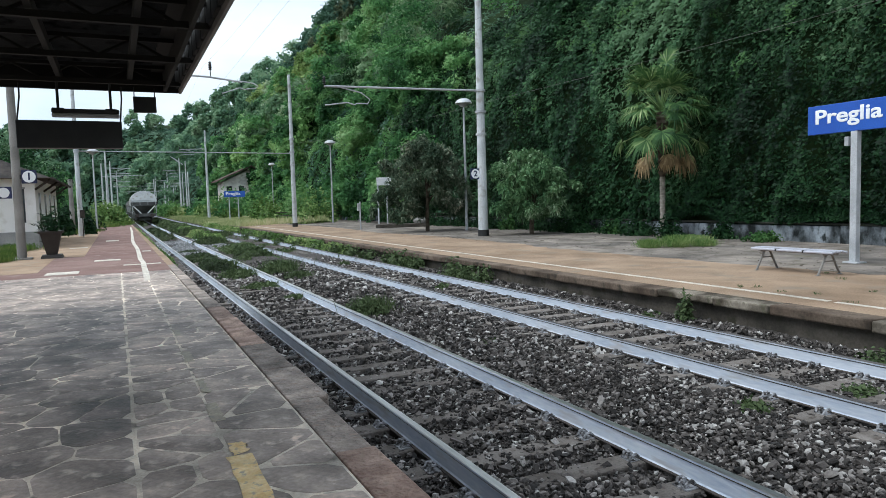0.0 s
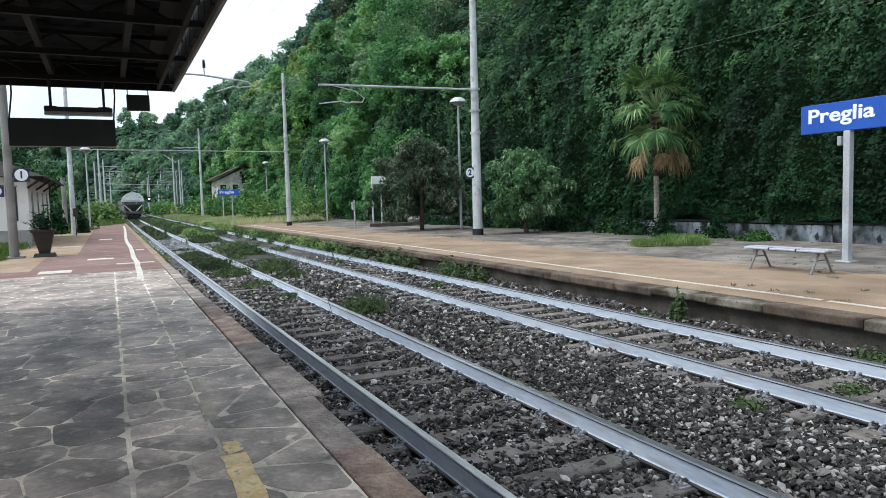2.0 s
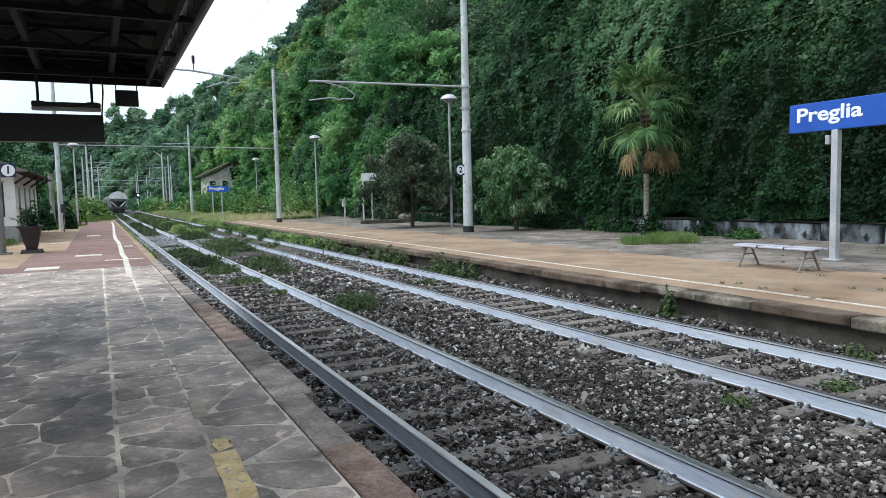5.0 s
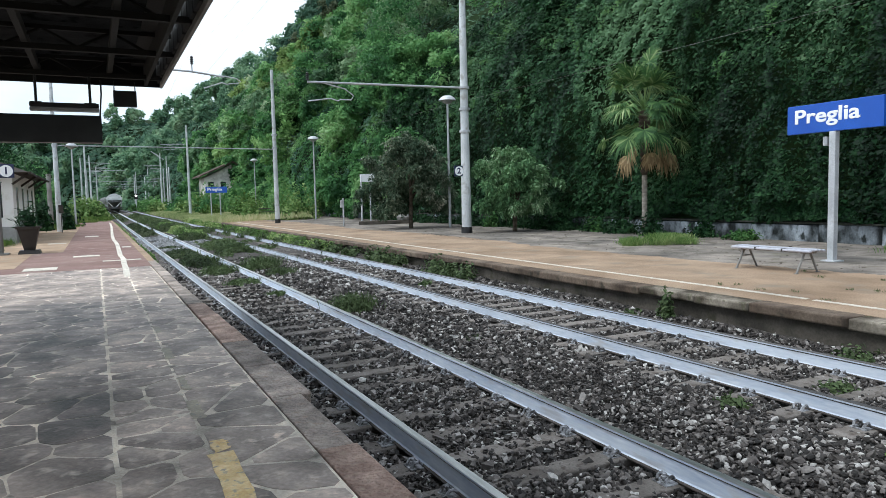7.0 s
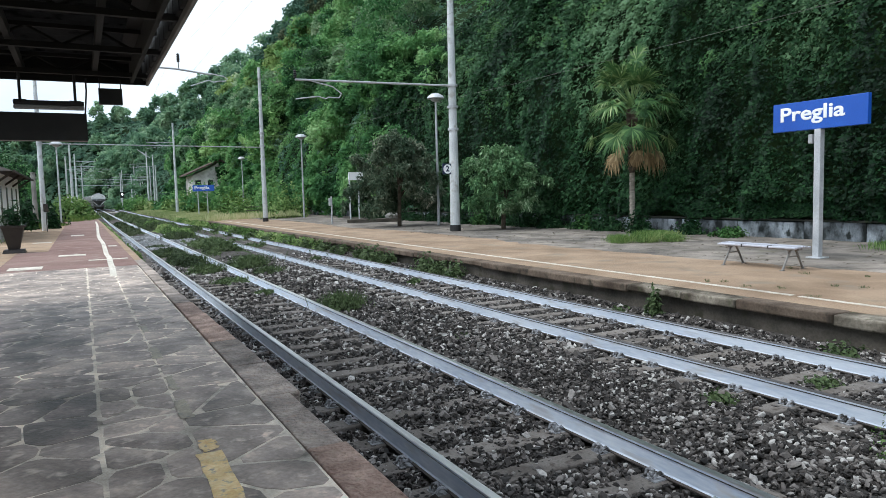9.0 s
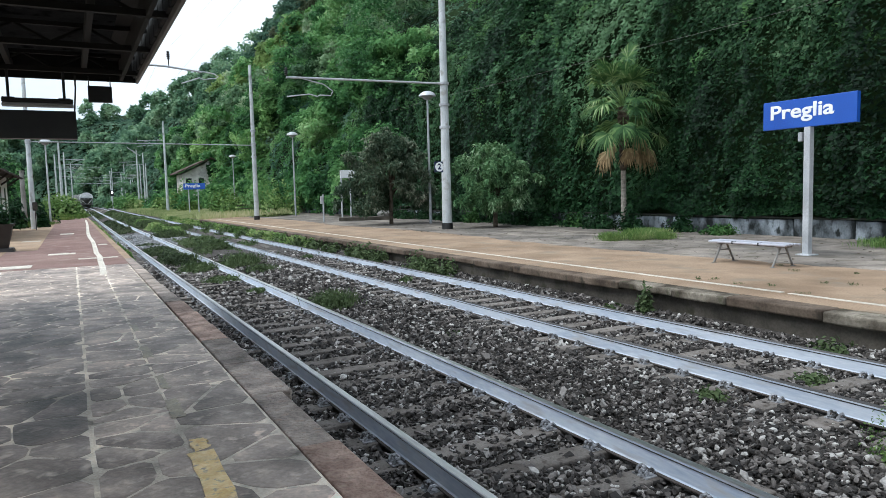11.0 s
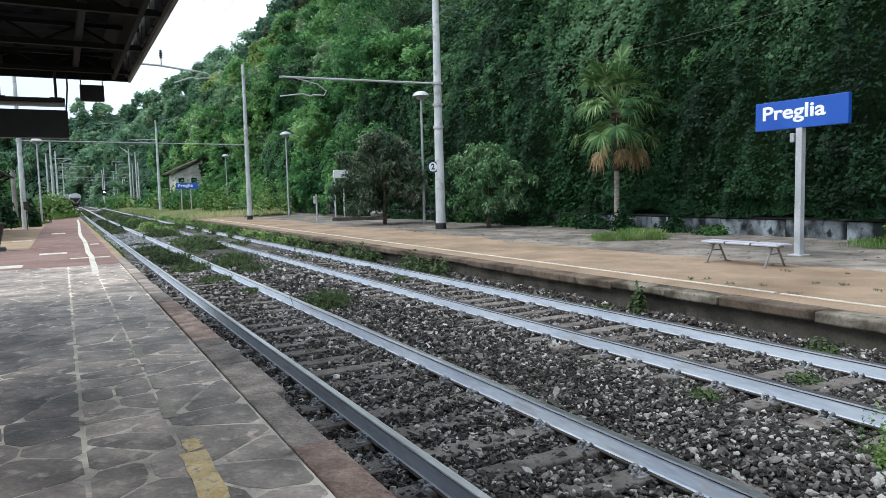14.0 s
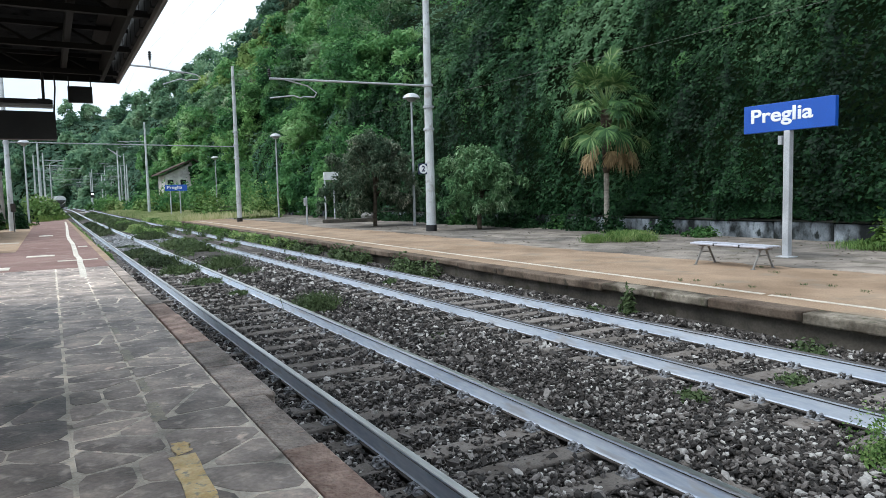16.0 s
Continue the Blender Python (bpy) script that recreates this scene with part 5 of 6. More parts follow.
canopy()
hanging_things()
near_sign()
far_sign()
bench()
mast(14.4, 26.35, 11.5, 0.22, "tall pale grey catenary mast with platform number board", 7.55, 6.25, "2")
mast(11.5, 49, 10.7, 0.18, "pale grey catenary mast beside bushes", None, 6.2)
platform_lamp(16.4, 31.8, 6.75, "slim grey platform lamp with a mushroom shade")
platform_lamp(15.7, 53.8, 6.6, "platform lamp half hidden in leaves")
platform_lamp(17.2, 84, 6.6, "distant platform lamp in the bushes")
platform_lamp(-1.4, 60, 6.3, "platform lamp beside the far trees")
wires()
planter()
near_post()
house_left()
house_far()
palm()
shrub_tree(14.7, 33.0, 5.0, 2.15, "dark loquat tree with dull grey-green leaves", L_SHRUB, 0.18, 1, 95, 260, 0.24)
shrub_tree(16.65, 26.0, 3.7, 1.62, "bushy light green shrub tree with drooping leaves", L_SHRUB_LIGHT, 0.18, 2, 85, 240, 0.28)
shrub_tree(19.0, 47, 4.6, 2.0, "dim dark shrub tree before the ivy", L_SHRUB, 0.24, 3, 60, 240, 0.12)



# ---- along the line: masts, posts, gantries ----
def portal(y, x0, x1, z, label, r=0.06, arms=True):
    g = empty("portal_beam", x0, y, 0, label, "portal beam", "beams over the line")
    part("beam", rod(B(), (0, 0, z), (x1 - x0, 0, z - 0.12), r, n=8), M_GALV, g)
    for k in range(1, 4) if arms else ():
        x = (x1 - x0) * k / 4
        part("drop_arm", bent(B(), [(x, 0, z), (x + 0.1, 0, z - 0.5), (x - 1.0, 0, z - 0.65)], 0.03), M_GALV, g)


def far_masts():
    t = mast(-2.05, 49, 10.0, 0.17, "thick pale concrete mast beside the trees", None, 6.2, simple=True)
    part("clamp_band", rod(B(), (0, 0, 5.2), (0, 0, 5.4), 0.165, n=12), M_GALV, t)
    portal(49, -2.0, 11.5, 5.32, "thin beam spanning the tracks between masts", 0.03, False)
    for x, y, h, side in ((-1.0, 110, 9.9, 1), (-0.6, 150, 11.0, 1), (0.6, 200, 11.2, 1), (11.0, 95, 11.5, -1), (12.1, 150, 11.5, -1), (13.7, 155, 11.2, -1), (17.0, 230, 11.2, -1), (14.2, 220, 12.0, -1), (16.3, 280, 11.2, -1), (13.0, 262, 12.5, -1), (15.0, 165, 9.5, -1), (9.3, 195, 9.0, -1), (15.5, 283, 9.0, -1), (13.2, 218, 9.0, -1), (15.6, 218, 9.0, -1), (15.2, 181, 9.8, -1), (20.9, 218, 9.0, -1), (-2.0, 140, 10.0, 1), (-1.5, 190, 10.0, 1)):
        mast(x, y, h, 0.19, "pale grey catenary mast further down the line", x + side * 3.2, h - 2.4, simple=True)
    portal(200, -0.4, 16.3, 7.5, "thin beam across the far tracks", 0.05)
    portal(226, -0.4, 16.5, 6.6, "thin beam across the far tracks", 0.05)
    portal(160, -0.7, 6.0, 8.6, "thin beam across the far tracks", 0.045)
    for y, x in ((150, 12.1), (157, 13.4)):
        b = bent(B(), [(0, 0, 0), (-1.6, 0, 1.3)], 0.07)
        g = tagged(part("strut_arm", b, M_GALV), "slanting mast head strut", "strut", "mast struts")
        g.location = (x, y, 10.6)


def signal(x, y, h, label):
    s = empty("railway_signal", x, y, -0.5, label, "railway signal", "signals down the line")
    part("post", rod(B(), (0, 0, -0.2), (0, 0, h), 0.08, n=8), M_GALV, s)
    part("head", box(B(), -0.4, 0.4, -0.1, 0.1, h - 0.2, h + 1.1, 0.05), M_BLACK, s)
    lm = bpy.data.materials.get("signal_light")
    if not lm:
        lm = bpy.data.materials.new("signal_light")
        lm.use_nodes = True
        p = lm.node_tree.nodes["Principled BSDF"]
        p.inputs["Emission Color"].default_value, p.inputs["Emission Strength"].default_value = (0.9, 1, 0.95, 1), 3.0
    part("lens", rod(B(), (0, -0.14, h + 0.6), (0, -0.1, h + 0.6), 0.2, n=14), lm, s, "lit white signal lens")
    part("hood", box(B(), -0.3, 0.3, -0.4, -0.1, h + 0.9, h + 0.94), M_BLACK, s)


def small_posts():
    p = empty("grey_post", -2.85, 56, 0, "plain thick grey post by the hedge", "post")
    part("post", rod(B(), (0, 0, -0.05), (0, 0, 3.7), 0.17, 0.15, 10), M_BROWN_POLE, p)
    part("cap", rod(B(), (0, 0, 3.3), (0, 0, 3.85), 0.16, n=10), M_CONC, p, "pale cap")
    p = empty("small_red_sign", -1.85, 47, 0, "small rusty red sign on a thin stake", "sign")
    part("stake", rod(B(), (0, 0, 0), (0, 0, 1.6), 0.03, n=6), M_RUST, p)
    part("plate", box(B(), -0.13, 0.13, -0.03, 0.01, 1.15, 1.65, 0.01), M_RUST, p)
    p = empty("bollard_post", 13.18, 39.4, 0, "short white post with a small box", "post")
    part("post", rod(B(), (0, 0, 0), (0, 0, 1.65), 0.05, n=8), M_GALV, p)
    part("box", box(B(), -0.16, 0.0, -0.06, 0.06, 1.1, 1.55, 0.01), M_GALV, p)
    p = empty("notice_board", 15.15, 41.6, 0, "white notice panel on a slim post", "notice board")
    part("post", rod(B(), (0, 0, 0), (0, 0, 3.15), 0.055, n=8), M_GALV, p)
    part("panel", box(B(), -0.05, 0.95, -0.05, 0.05, 2.65, 3.15, 0.01), M_LETTER, p, "blank white panel")
    p = empty("thin_post", 16.2, 42.8, 0, "thin blue-grey steel post", "post")
    part("post", rod(B(), (0, 0, 0), (0, 0, 2.0), 0.05, n=8), M_GALV, p)
    p = tagged(part("concrete_slab", box(B(), -1.6, 1.6, -0.4, 0.4, -0.02, 0.22, 0.03), M_DARK_CONC), "low dark concrete slab on the platform", "slab")
    p.location, p.rotation_euler = (15.9, 39.6, 0), (0, 0, -0.35)
    p = tagged(part("boulder", lathe(B(), [(0.1, 0.0), (0.42, 0.05), (0.46, 0.2), (0.3, 0.34), (0.08, 0.4)], 9), M_CONC), "pale rock lying on the slab", "rock")
    p.location = (17.0, 39.2, 0.2)
    tagged(part("railing", bent(bent(B(), [(12.9, 62, 0.6), (19.3, 62, 0.6)], 0.03), [(12.9, 62, 0.9), (19.3, 62, 0.9)], 0.03), M_RUST), "rusty low rail at the platform end", "railing")
    for y0, y1, x0, x1 in ((30, 47, 18.7, 18.9),):
        f = empty("wire_fence", x0, y0, 0, "low green wire fence before the wall", "fence")
        for k in range(9):
            part("post", rod(B(), (0, k * 2.1, -0.02), (0, k * 2.1, 0.8), 0.025, n=6), M_RUST, f)
        for z in (0.3, 0.55, 0.76):
            part("wire", rod(B(), (0, 0, z), (0, 16.8, z), 0.008, n=5), M_RUST, f)


# ---- weeds and bushes ----
def weeds():
    Z = -0.53
    for i, (x, y, r, h, n) in enumerate(((4.25, 12.5, 0.42, 0.3, 1500), (4.5, 21.8, 0.62, 0.38, 1500), (4.62, 19.8, 0.4, 0.2, 700), (3.2, 21.4, 0.55, 0.25, 1200), (3.1, 24.4, 0.6, 0.3, 1300), (3.3, 18.2, 0.45, 0.14, 700), (2.9, 28.5, 0.6, 0.25, 1200), (3.55, 15.6, 0.25, 0.1, 300), (4.9, 29, 0.7, 0.3, 1200), (5.2, 34, 0.8, 0.35, 1300), (4.6, 40, 0.9, 0.45, 1300), (5.4, 46, 1.0, 0.5, 1300), (4.8, 55, 1.2, 0.55, 1300), (5.3, 64, 1.2, 0.5, 1200), (6.9, 52, 0.9, 0.3, 900), (4.9, 75, 1.3, 0.5, 900), (5.58, 4.75, 0.17, 0.12, 420), (5.0, 8.9, 0.2, 0.08, 260), (7.1, 15.1, 0.16, 0.13, 300), (7.05, 23.0, 0.2, 0.14, 300), (7.0, 4.6, 0.22, 0.1, 320), (6.7, 31, 0.5, 0.2, 600), (3.0, 34, 0.5, 0.15, 500))):
        tuft("weed_clump", x, y, Z, r, h, L_WEED if y < 17 or i % 2 else L_DULL, "low green weed clump growing in the ballast", n, i, blade=0.05 + 0.0022 * y)
        if i < 16:
            tuft("grass_tuft", x + 0.1, y, Z, r * 0.9, h * 1.25, L_GRASS if y < 10 else L_WEED, "fine grass blades among the track weeds", 500, 40 + i, "grass")
    tuft("tall_weed", 5.42, 2.72, Z, 0.34, 0.5, L_MEADOW, "feathery bright green weed growing between the tracks", 2600, 61, blade=0.034)
    # weeds spread through the ballast further down the line, thinning in patches
    g = np.random.default_rng(55)
    for x0, x1, y0, y1, cnt, tall, thick, m, label in (
            (2.4, 3.5, 20.5, 32, 9000, 0.3, 0.2, L_DULL, "dull dark weeds between the near rails"), (2.5, 3.6, 46, 74, 8000, 0.32, 0.1, L_DULL, "dark weeds between the near rails further on"),
            (4.2, 5.9, 26, 38, 15000, 0.42, 0.0, L_WEED, "grey-green weeds between the two tracks"), (4.3, 6.0, 40, 66, 17000, 0.5, 0.1, L_MEADOW, "bright weeds between the two tracks"),
            (4.3, 6.3, 62, 120, 15000, 0.55, 0.1, L_WEED, "weeds between the tracks far down the line"), (6.3, 7.5, 33, 120, 13000, 0.24, -0.15, L_WEED, "weeds growing over the far track"),
            (7.75, 8.5, 24, 75, 15000, 0.5, 0.25, L_MEADOW, "leafy weeds along the far platform face"), (1.42, 1.95, 26, 80, 8000, 0.25, 0.05, L_MEADOW, "grass fringe beside the near rail"),
            (2.3, 3.8, 84, 150, 6000, 0.35, -0.1, L_DULL, "dark weeds on the near track far off")):
        x, y = g.uniform(x0, x1, cnt), g.uniform(y0, y1, cnt)
        cloud_of = np.array([noise.noise((a * 1.1, b * 0.42, 3.3)) + 0.5 * noise.noise((a * 2.6, b * 1.1, 8.1)) for a, b in zip(x, y)])
        side = np.minimum(1, 4 * np.minimum(x - x0, x1 - x) / (x1 - x0)) * np.minimum(1, np.minimum(y - y0, y1 - y) / 1.5)
        dens = np.clip((cloud_of + thick + 0.1) * 2.4, 0, 1) * side
        keep = g.random(cnt) < dens
        x, y, dens = x[keep], y[keep], dens[keep]
        n = len(x)
        p = np.stack([x, y, Z + 0.02 + tall * dens * g.uniform(0.05, 1.0, n)], 1)
        v, f = leaves(p, np.tile([0, -0.3, 0.8], (n, 1)) + g.normal(0, 0.4, (n, 3)), 0.045 + 0.0024 * y, 0.5, 0.6)
        tagged(fast("trackside_weeds", v, f, m), label, "weeds", "weeds by the tracks", "stuff")
    # patches of pale fresh gravel on the near track
    n = 26000
    x, y = g.uniform(1.9, 5.2, n), g.uniform(32.5, 47, n)
    keep = np.array([noise.noise((a * 0.8, b * 0.3, 1.4)) for a, b in zip(x, y)]) + 0.45 * np.minimum(1, np.minimum(y - 32.5, 47 - y) / 3) - 0.25 * np.clip(x - 3.9, 0, 1) > 0.12
    for rx in (TRACK_1 - 0.7525, TRACK_1 + 0.7525):
        keep &= np.abs(x - rx) > 0.1
    x, y = x[keep], y[keep]
    n = len(x)
    v, f = leaves(np.stack([x, y, bed_height(x, y) + g.uniform(0.02, 0.07, n)], 1), np.tile([0, 0, 1.0], (n, 1)), np.full(n, 0.12), 0.9, 0.5)
    tagged(fast("pale_gravel", v, f, M_PALE_GRAVEL), "pale grey fresh gravel tipped on the track", "gravel", kind="stuff")
    # leafy weeds against the far platform face
    for i, (x, y, r, h) in enumerate(((8.12, 21.3, 0.39, 0.58), (8.1, 20.2, 0.41, 0.60), (8.12, 19.2, 0.34, 0.53), (8.12, 16.6, 0.41, 0.60), (8.12, 15.8, 0.32, 0.50), (8.1, 14.9, 0.30, 0.53), (8.1, 23.5, 0.46, 0.50), (8.1, 25.5, 0.46, 0.53), (8.1, 27.5, 0.52, 0.50), (8.1, 30, 0.57, 0.50), (8.1, 33, 0.69, 0.50), (8.1, 36.5, 0.80, 0.50), (8.1, 41, 0.92, 0.53), (8.1, 46, 1.03, 0.50), (8.15, 5.1, 0.3, 0.28), (8.1, 9.0, 0.25, 0.2), (8.2, 8.3, 0.14, 0.6))):
        tuft("ivy_weed", x, y, Z - 0.05, r, h, L_WEED, "leafy green weed against the platform face", 900, 80 + i, blade=0.06 + 0.0025 * y)
    # grass round the palm and at the path
    for i, (x, y, r, h) in enumerate(((14.5, 16.1, 0.3, 0.3), (15.3, 15.8, 0.45, 0.38), (16.0, 15.4, 0.3, 0.25), (17.6, 9.6, 0.6, 0.25), (17.9, 17.8, 0.5, 0.2))):
        tuft("grass_patch", x, y, -0.01, r, h, L_MEADOW, "soft green grass patch by the palm", 1300, 120 + i, "grass", group="grass on the platform")
    for i in range(10):
        tuft("ground_plant", 18.6 + 0.35 * math.sin(i * 2.1), 15.5 + i * 1.9, -0.02, 0.55, 0.35 + 0.25 * (i % 3), L_IVY if i % 4 else L_SPRAY, "low leafy plants along the wall foot", 700, 140 + i, blade=0.14, group="plants along the wall")
    for i in range(15):
        tuft("wall_shrub", 18.75 + 0.25 * math.sin(i * 1.7), 21.5 + i * 1.75, -0.02, 0.75, 0.75 + 0.3 * math.sin(i * 2.9), L_IVY, "dark low shrub hiding the wall foot", 1100, 400 + i, blade=0.13, group="shrubs along the wall")
    dots = random.Random(21)
    for i in range(18):
        tuft("platform_weed", dots.uniform(9.0, 12.6), dots.uniform(3.5, 9.5), -0.005, dots.uniform(0.04, 0.12), dots.uniform(0.03, 0.07), L_WEED, "tiny dull weed sprouting through the gravel", 30, 500 + i, "grass", group="weeds on the far platform")
    tuft("young_shoot", 17.5, 9.2, -0.02, 0.4, 0.9, L_GRASS, "light green young shoot by the wall", 300, 160, blade=0.16)
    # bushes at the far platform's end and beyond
    for i, (x, y, r, h, m) in enumerate(((14.2, 56, 1.6, 2.0, L_MEADOW), (15.6, 58, 1.8, 2.8, L_MEADOW), (13.2, 66, 1.6, 2.0, L_MEADOW), (16.5, 68, 2.4, 4.5, L_WOOD_LIGHT), (15.5, 80, 2.2, 2.6, L_GRASS), (16.5, 92, 2.5, 3.2, L_WOOD_LIGHT), (12.8, 88, 1.4, 1.6, L_GRASS), (14.0, 100, 2.0, 2.6, L_WOOD), (20.4, 107, 2.3, 8.0, L_WOOD), (15.2, 106, 1.9, 4.3, L_WOOD_LIGHT), (19.4, 105, 1.7, 5.4, L_WOOD_LIGHT), (18.0, 104, 1.8, 4.2, L_WOOD), (17.4, 103, 1.9, 4.3, L_WOOD), (13.7, 103, 1.3, 3.0, L_MEADOW), (12.0, 104, 1.6, 2.0, L_MEADOW), (13.5, 125, 3.0, 3.0, L_WOOD), (10.8, 140, 2.4, 2.0, L_MEADOW), (12.0, 165, 3.5, 3.0, L_WOOD_LIGHT), (11.0, 190, 3.0, 2.5, L_WOOD_LIGHT), (12, 220, 4, 3.5, L_FAR_HAZE), (9.5, 250, 4, 3, L_FAR_HAZE), (13.2, 118, 2.2, 2.2, L_MEADOW), (15.5, 130, 2.6, 3.4, L_WOOD_LIGHT), (17.5, 96, 1.8, 2.4, L_MEADOW),
                                         (-0.55, 86, 1.3, 2.3, L_MEADOW), (0.3, 92, 1.3, 1.6, L_MEADOW), (-1.4, 98, 2.0, 2.6, L_MEADOW), (-0.2, 112, 1.6, 1.8, L_GRASS), (-2.0, 130, 2.5, 3.0, L_MEADOW), (-1.0, 165, 2.5, 3, L_MEADOW))):
        tuft("bush", x, y, -0.4, r, h, m, "rounded green bush beside the line", 1500, 200 + i, blade=0.0045 * y, group="bushes along the line")
    for i, (x, y, r, h) in enumerate(((-3.4, 51.5, 0.9, 1.9), (-1.75, 52, 0.45, 1.0), (-3.3, 59, 1.5, 2.1), (-2.4, 60.5, 1.3, 1.7), (-3.8, 53, 1.0, 1.7), (-4.2, 61, 1.4, 2.4))):
        tuft("hedge_bush", x, y, -0.1, r, h, L_IVY, "dark evergreen hedge bush by the white house", 1700, 300 + i, blade=0.24, group="hedge bushes")
    for i, (x, y, r, h) in enumerate(((-2.6, 53.5, 0.9, 0.4), (-1.9, 57, 0.8, 0.3), (-3.9, 33.5, 0.7, 0.35), (-3.7, 29.5, 0.4, 0.3), (-0.8, 70, 1.2, 0.4), (-1.2, 78, 1.4, 0.5), (0.7, 79, 0.9, 0.4), (-3.6, 26.8, 0.4, 0.25))):
        tuft("grass_patch", x, y, -0.02, r, h, L_GRASS, "rough grass edging the gravel", 1400, 320 + i, "grass", group="grass by the near platform")
    # grassy bank past the far platform
    bm = strip(B(), 8.35, 15.8, [58, 95, 135], -0.75, -0.36)
    tagged(part("bank", bm, M_BANK), "pale weedy bank past the platform end", "bank", kind="structure")
    n = 45000
    x, y = rng.uniform(8.3, 15.5, n), rng.uniform(54, 130, n)
    keep = (y > 58) | (rng.random(n) < 0.35)
    x, y = x[keep], y[keep]
    n = len(x)
    base = np.stack([x, y, np.where(y < 58, -0.02, -0.4) + 0.03 * np.clip(x - 9, 0, 6)], 1)
    tip = base + np.stack([rng.normal(0, 0.12, n), rng.normal(0, 0.12, n), rng.uniform(0.25, 0.6, n)], 1)
    w = np.array([0.05, 0, 0])
    v = np.stack([base - w, (base + tip) / 2 - w * 0.8, tip, (base + tip) / 2 + w], 1).reshape(-1, 3)
    tagged(fast("grass_bank", v, np.arange(4 * n).reshape(-1, 4), L_DRYGRASS), "pale dry grass on the bank past the platform", "grass", kind="stuff")
    # fallen leaves and litter by the dirt
    n = 700
    x, y = rng.uniform(12.5, 19, n), rng.uniform(8, 34, n)
    v, f = leaves(np.stack([x, y, np.full(n, 0.004)], 1), np.tile([0, 0, 1.0], (n, 1)), np.full(n, 0.1), 0.6, 0.15)
    v[:, 2] = np.maximum(v[:, 2], 0.0)
    tagged(fast("leaf_litter", v, f, M_TRUNK), "scattered dark fallen leaves on the dirt", "leaf litter", kind="stuff")


def crossing_boards():
    for x, y, w in ((5.0, 150, 2.6), (5.3, 118, 1.9)):
        b = tagged(part("crossing_board", box(B(), -w / 2, w / 2, -0.9, 0.9, -0.1, 0.02, 0.02), M_WHITE_LINE), "pale crossing board lying between the tracks", "board", "crossing boards")
        b.location = (x, y, -0.42)


crossing_boards()
far_masts()
signal(8.3, 170, 3.2, "distant lit railway signal between the tracks")
small_posts()
weeds()


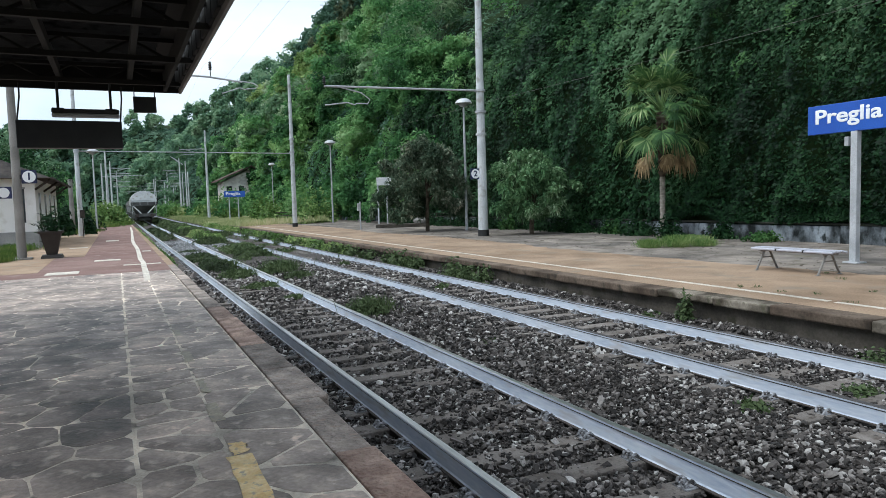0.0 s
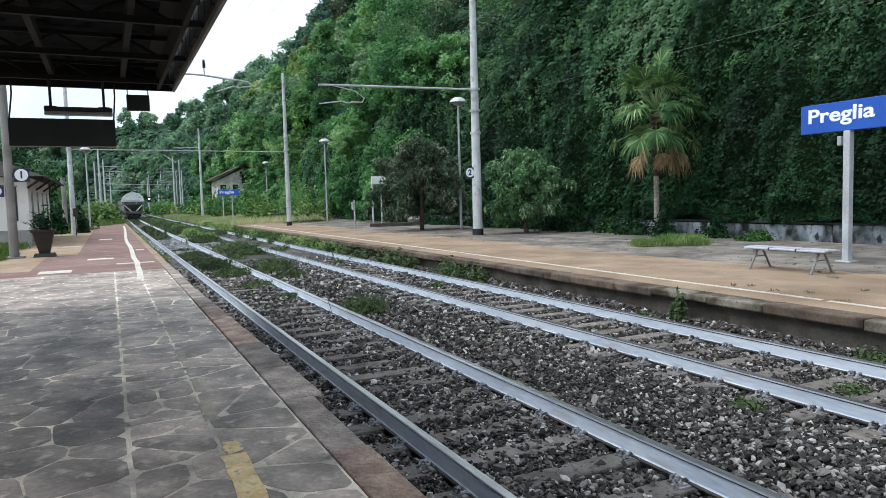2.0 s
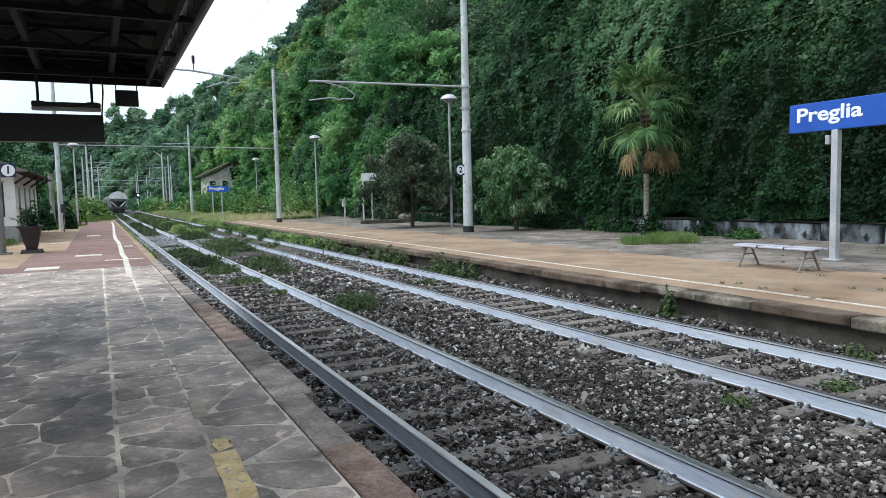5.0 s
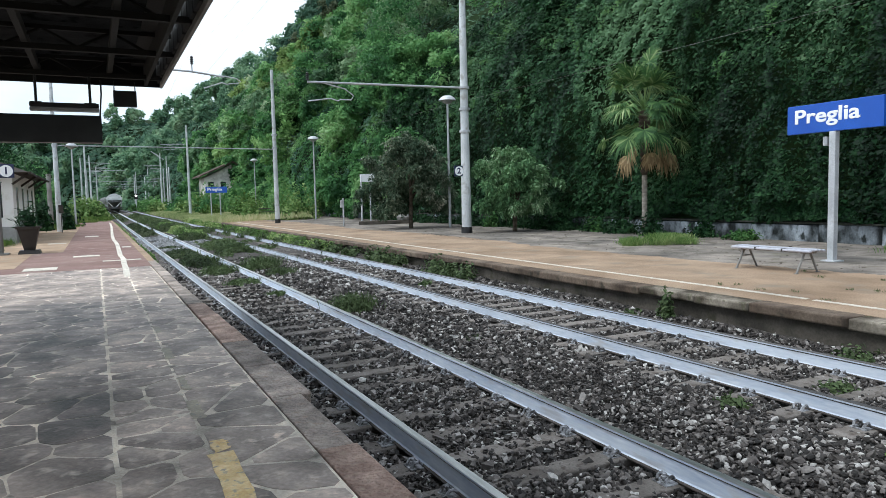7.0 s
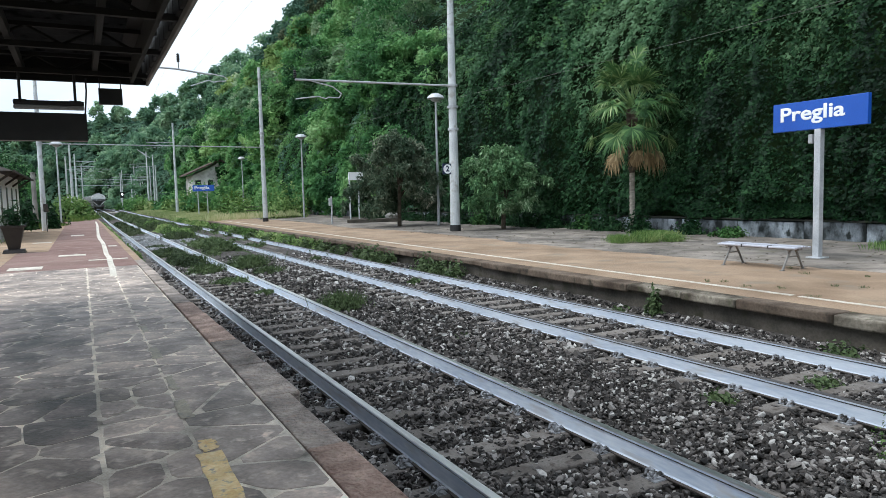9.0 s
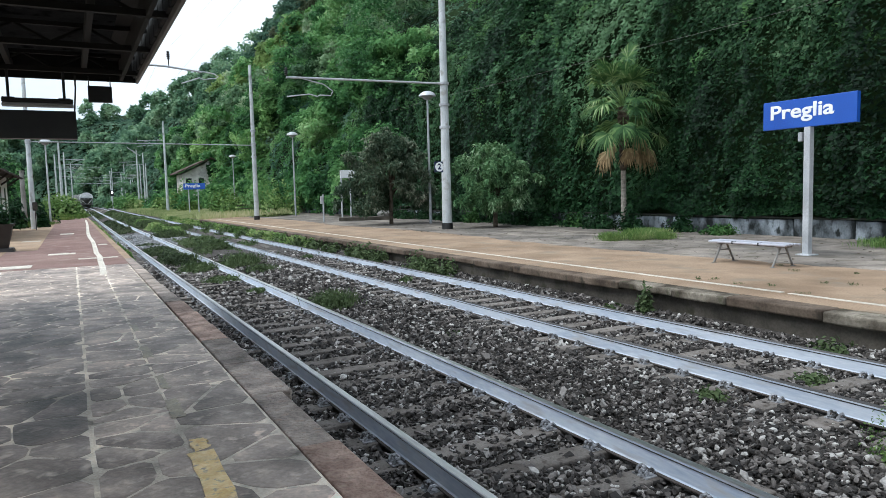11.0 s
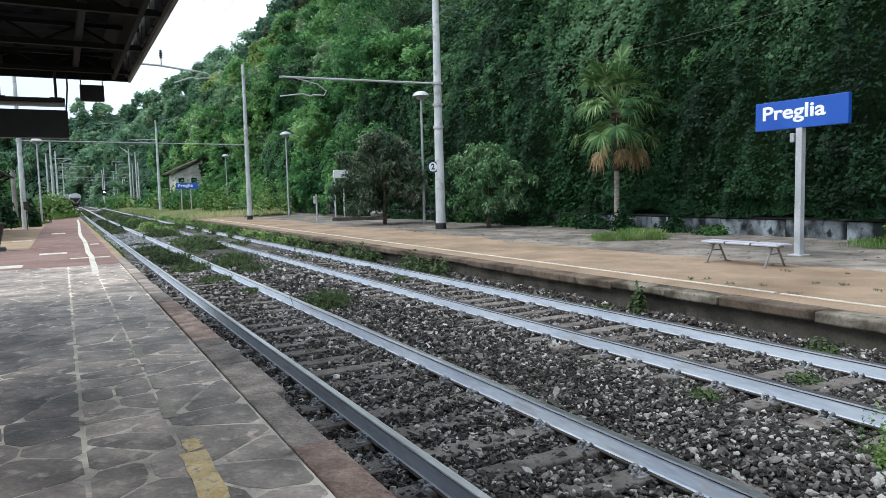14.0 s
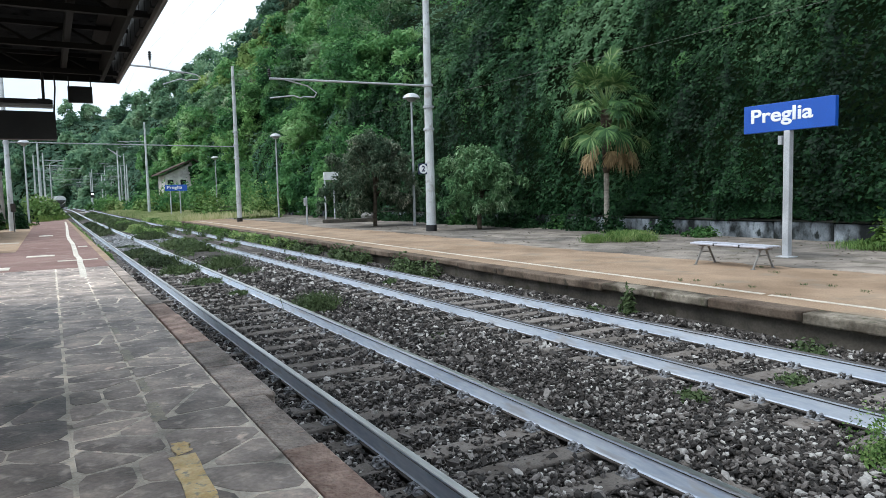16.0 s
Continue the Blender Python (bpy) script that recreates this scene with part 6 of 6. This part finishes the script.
# ---- train ----
def wagon(label, paint, tank=False):
    """A covered hopper or tank wagon, its rear end at y = 0, body ahead of it."""
    w = empty("freight_wagon", 0, 0, 0, label, "freight wagon", "wagons of the departing train")
    L, half = 13.0, 1.52
    bm = B()
    if tank:
        n = 18
        prof = [(math.cos(2 * math.pi * i / n) * 1.4, 2.7 + math.sin(2 * math.pi * i / n) * 1.4) for i in range(n)]
    else:
        prof = [(-half, 2.32), (half, 2.32), (half, 3.0)] + [(half * math.cos(a), 3.0 + 1.1 * math.sin(a)) for a in np.linspace(0.15, math.pi - 0.15, 12)] + [(-half, 3.0)]
    ends = ((0.9, 0.86), (1.1, 1.0), (L - 1.1, 1.0), (L - 0.9, 0.86)) if tank else ((0.75, 0.97), (0.8, 1.0), (L - 0.8, 1.0), (L - 0.75, 0.97))
    rings = []
    for j, (y, k) in enumerate(ends):
        # the hopper's ends lean inwards towards the roof
        lean = 0 if tank else (0.55 if j < 2 else -0.55)
        rings.append([bm.verts.new((a * k, y + lean * max(0, b - 2.6), 2.7 + (b - 2.7) * k)) for a, b in prof])
    m = len(prof)
    for a, b in zip(rings, rings[1:]):
        for i in range(m):
            bm.faces.new((a[i], a[(i + 1) % m], b[(i + 1) % m], b[i]))
    bm.faces.new(rings[0]), bm.faces.new(rings[-1])
    bmesh.ops.recalc_face_normals(bm, faces=bm.faces)
    part("body", bm, paint, w)
    if not tank:
        part("end_band", box(B(), -1.5, 1.5, 0.5, 0.72, 2.3, 2.72, 0.03), M_WAGON_DARK, w, "dark band across the end of the hopper")
        bm = B()
        rows = [[bm.verts.new((x, y, z)) for x in (-hw, hw)] for hw, y, z in ((1.35, 0.45, 2.3), (0.95, 1.6, 1.25))]
        rows += [[bm.verts.new((x, y, z)) for x in (-hw, hw)] for hw, y, z in ((0.95, L - 1.6, 1.25), (1.35, L - 0.45, 2.3))]
        for a, b in zip(rows, rows[1:] + rows[:1]):
            bm.faces.new((a[0], a[1], b[1], b[0]))
        bm.faces.new([r[0] for r in rows]), bm.faces.new([r[1] for r in rows])
        bmesh.ops.recalc_face_normals(bm, faces=bm.faces)
        part("hopper", bm, M_WAGON_DARK, w, "dark sloping hopper under the body")
    part("underframe", box(B(), -1.25, 1.25, 0.25, L - 0.25, 1.0, 1.25, 0.02), M_WAGON_DARK, w, "dark steel underframe")
    part("end_beam", box(B(), -1.35, 1.35, 0.1, 0.3, 0.92, 1.3, 0.02), M_WAGON_DARK, w)
    part("end_platform", box(B(), -1.4, 1.4, 0.12, 0.95, 2.28, 2.36, 0.01), M_WAGON_DARK, w)
    for s in (-1, 1):
        part("end_brace", rod(B(), (s * 1.25, 0.22, 2.25), (s * 0.35, 0.22, 1.3), 0.075, n=6), M_LETTER, w, "pale diagonal end brace")
        part("end_post", rod(B(), (s * 1.35, 0.25, 1.25), (s * 1.35, 0.25, 2.35), 0.05, n=6), M_GALV, w)
        bf = part("buffer", rod(B(), (s * 0.875, -0.35, 1.05), (s * 0.875, 0.12, 1.05), 0.12, n=12), M_WAGON_DARK, w)
        part("buffer_head", rod(B(), (s * 0.875, -0.4, 1.05), (s * 0.875, -0.34, 1.05), 0.24, n=16), M_RUST, bf)
    part("roof_walkway", box(B(), -0.35, 0.35, 1.6, L - 1.6, 4.08, 4.14, 0.01), M_GALV, w, "pale roof walkway")
    part("end_rail", rod(B(), (-1.35, 0.22, 2.95), (1.35, 0.22, 2.95), 0.045, n=6), M_GALV, w)
    for x in (-1.35, -0.45, 0.45, 1.35):
        part("rail_post", rod(B(), (x, 0.22, 2.34), (x, 0.22, 2.95), 0.035, n=6), M_GALV, w)
    for yb in (2.2, L - 2.2):
        bg = part("bogie", box(B(), -1.05, 1.05, yb - 1.3, yb + 1.3, 0.45, 0.75, 0.05), M_WAGON_DARK, w)
        for dy in (-0.9, 0.9):
            bm = B()
            for s in (-1, 1):
                rod(bm, (s * 0.7, yb + dy, 0.46), (s * 0.84, yb + dy, 0.46), 0.46, n=20)
            rod(bm, (-0.8, yb + dy, 0.46), (0.8, yb + dy, 0.46), 0.08, n=8)
            part("wheelset", bm, M_RUST, bg)
    return w


WAGONS = []
for i in range(8):
    WAGONS.append(wagon("grey covered hopper wagon at the train's tail" if i == 0 else "dark grey tank wagon in the departing train", M_WAGON if i == 0 else M_WAGON_DARK, i > 0))


def motions():
    """The goods train rolls away down the near track."""
    for i, w in enumerate(WAGONS):
        rows = []
        for k in range(17):
            t = float(k)
            y = TRAIN_Y(t) + i * 13.9
            turn = math.degrees(math.atan2(float(bend(y)) - float(bend(y + 13)), 13))
            rows.append((t, pose(TRACK_1 + float(bend(y)), y, RAIL_Z, 0, 0, turn)))
        walk(w, rows)


def TRAIN_Y(t):
    return 93 + 10.0 * t


motions()
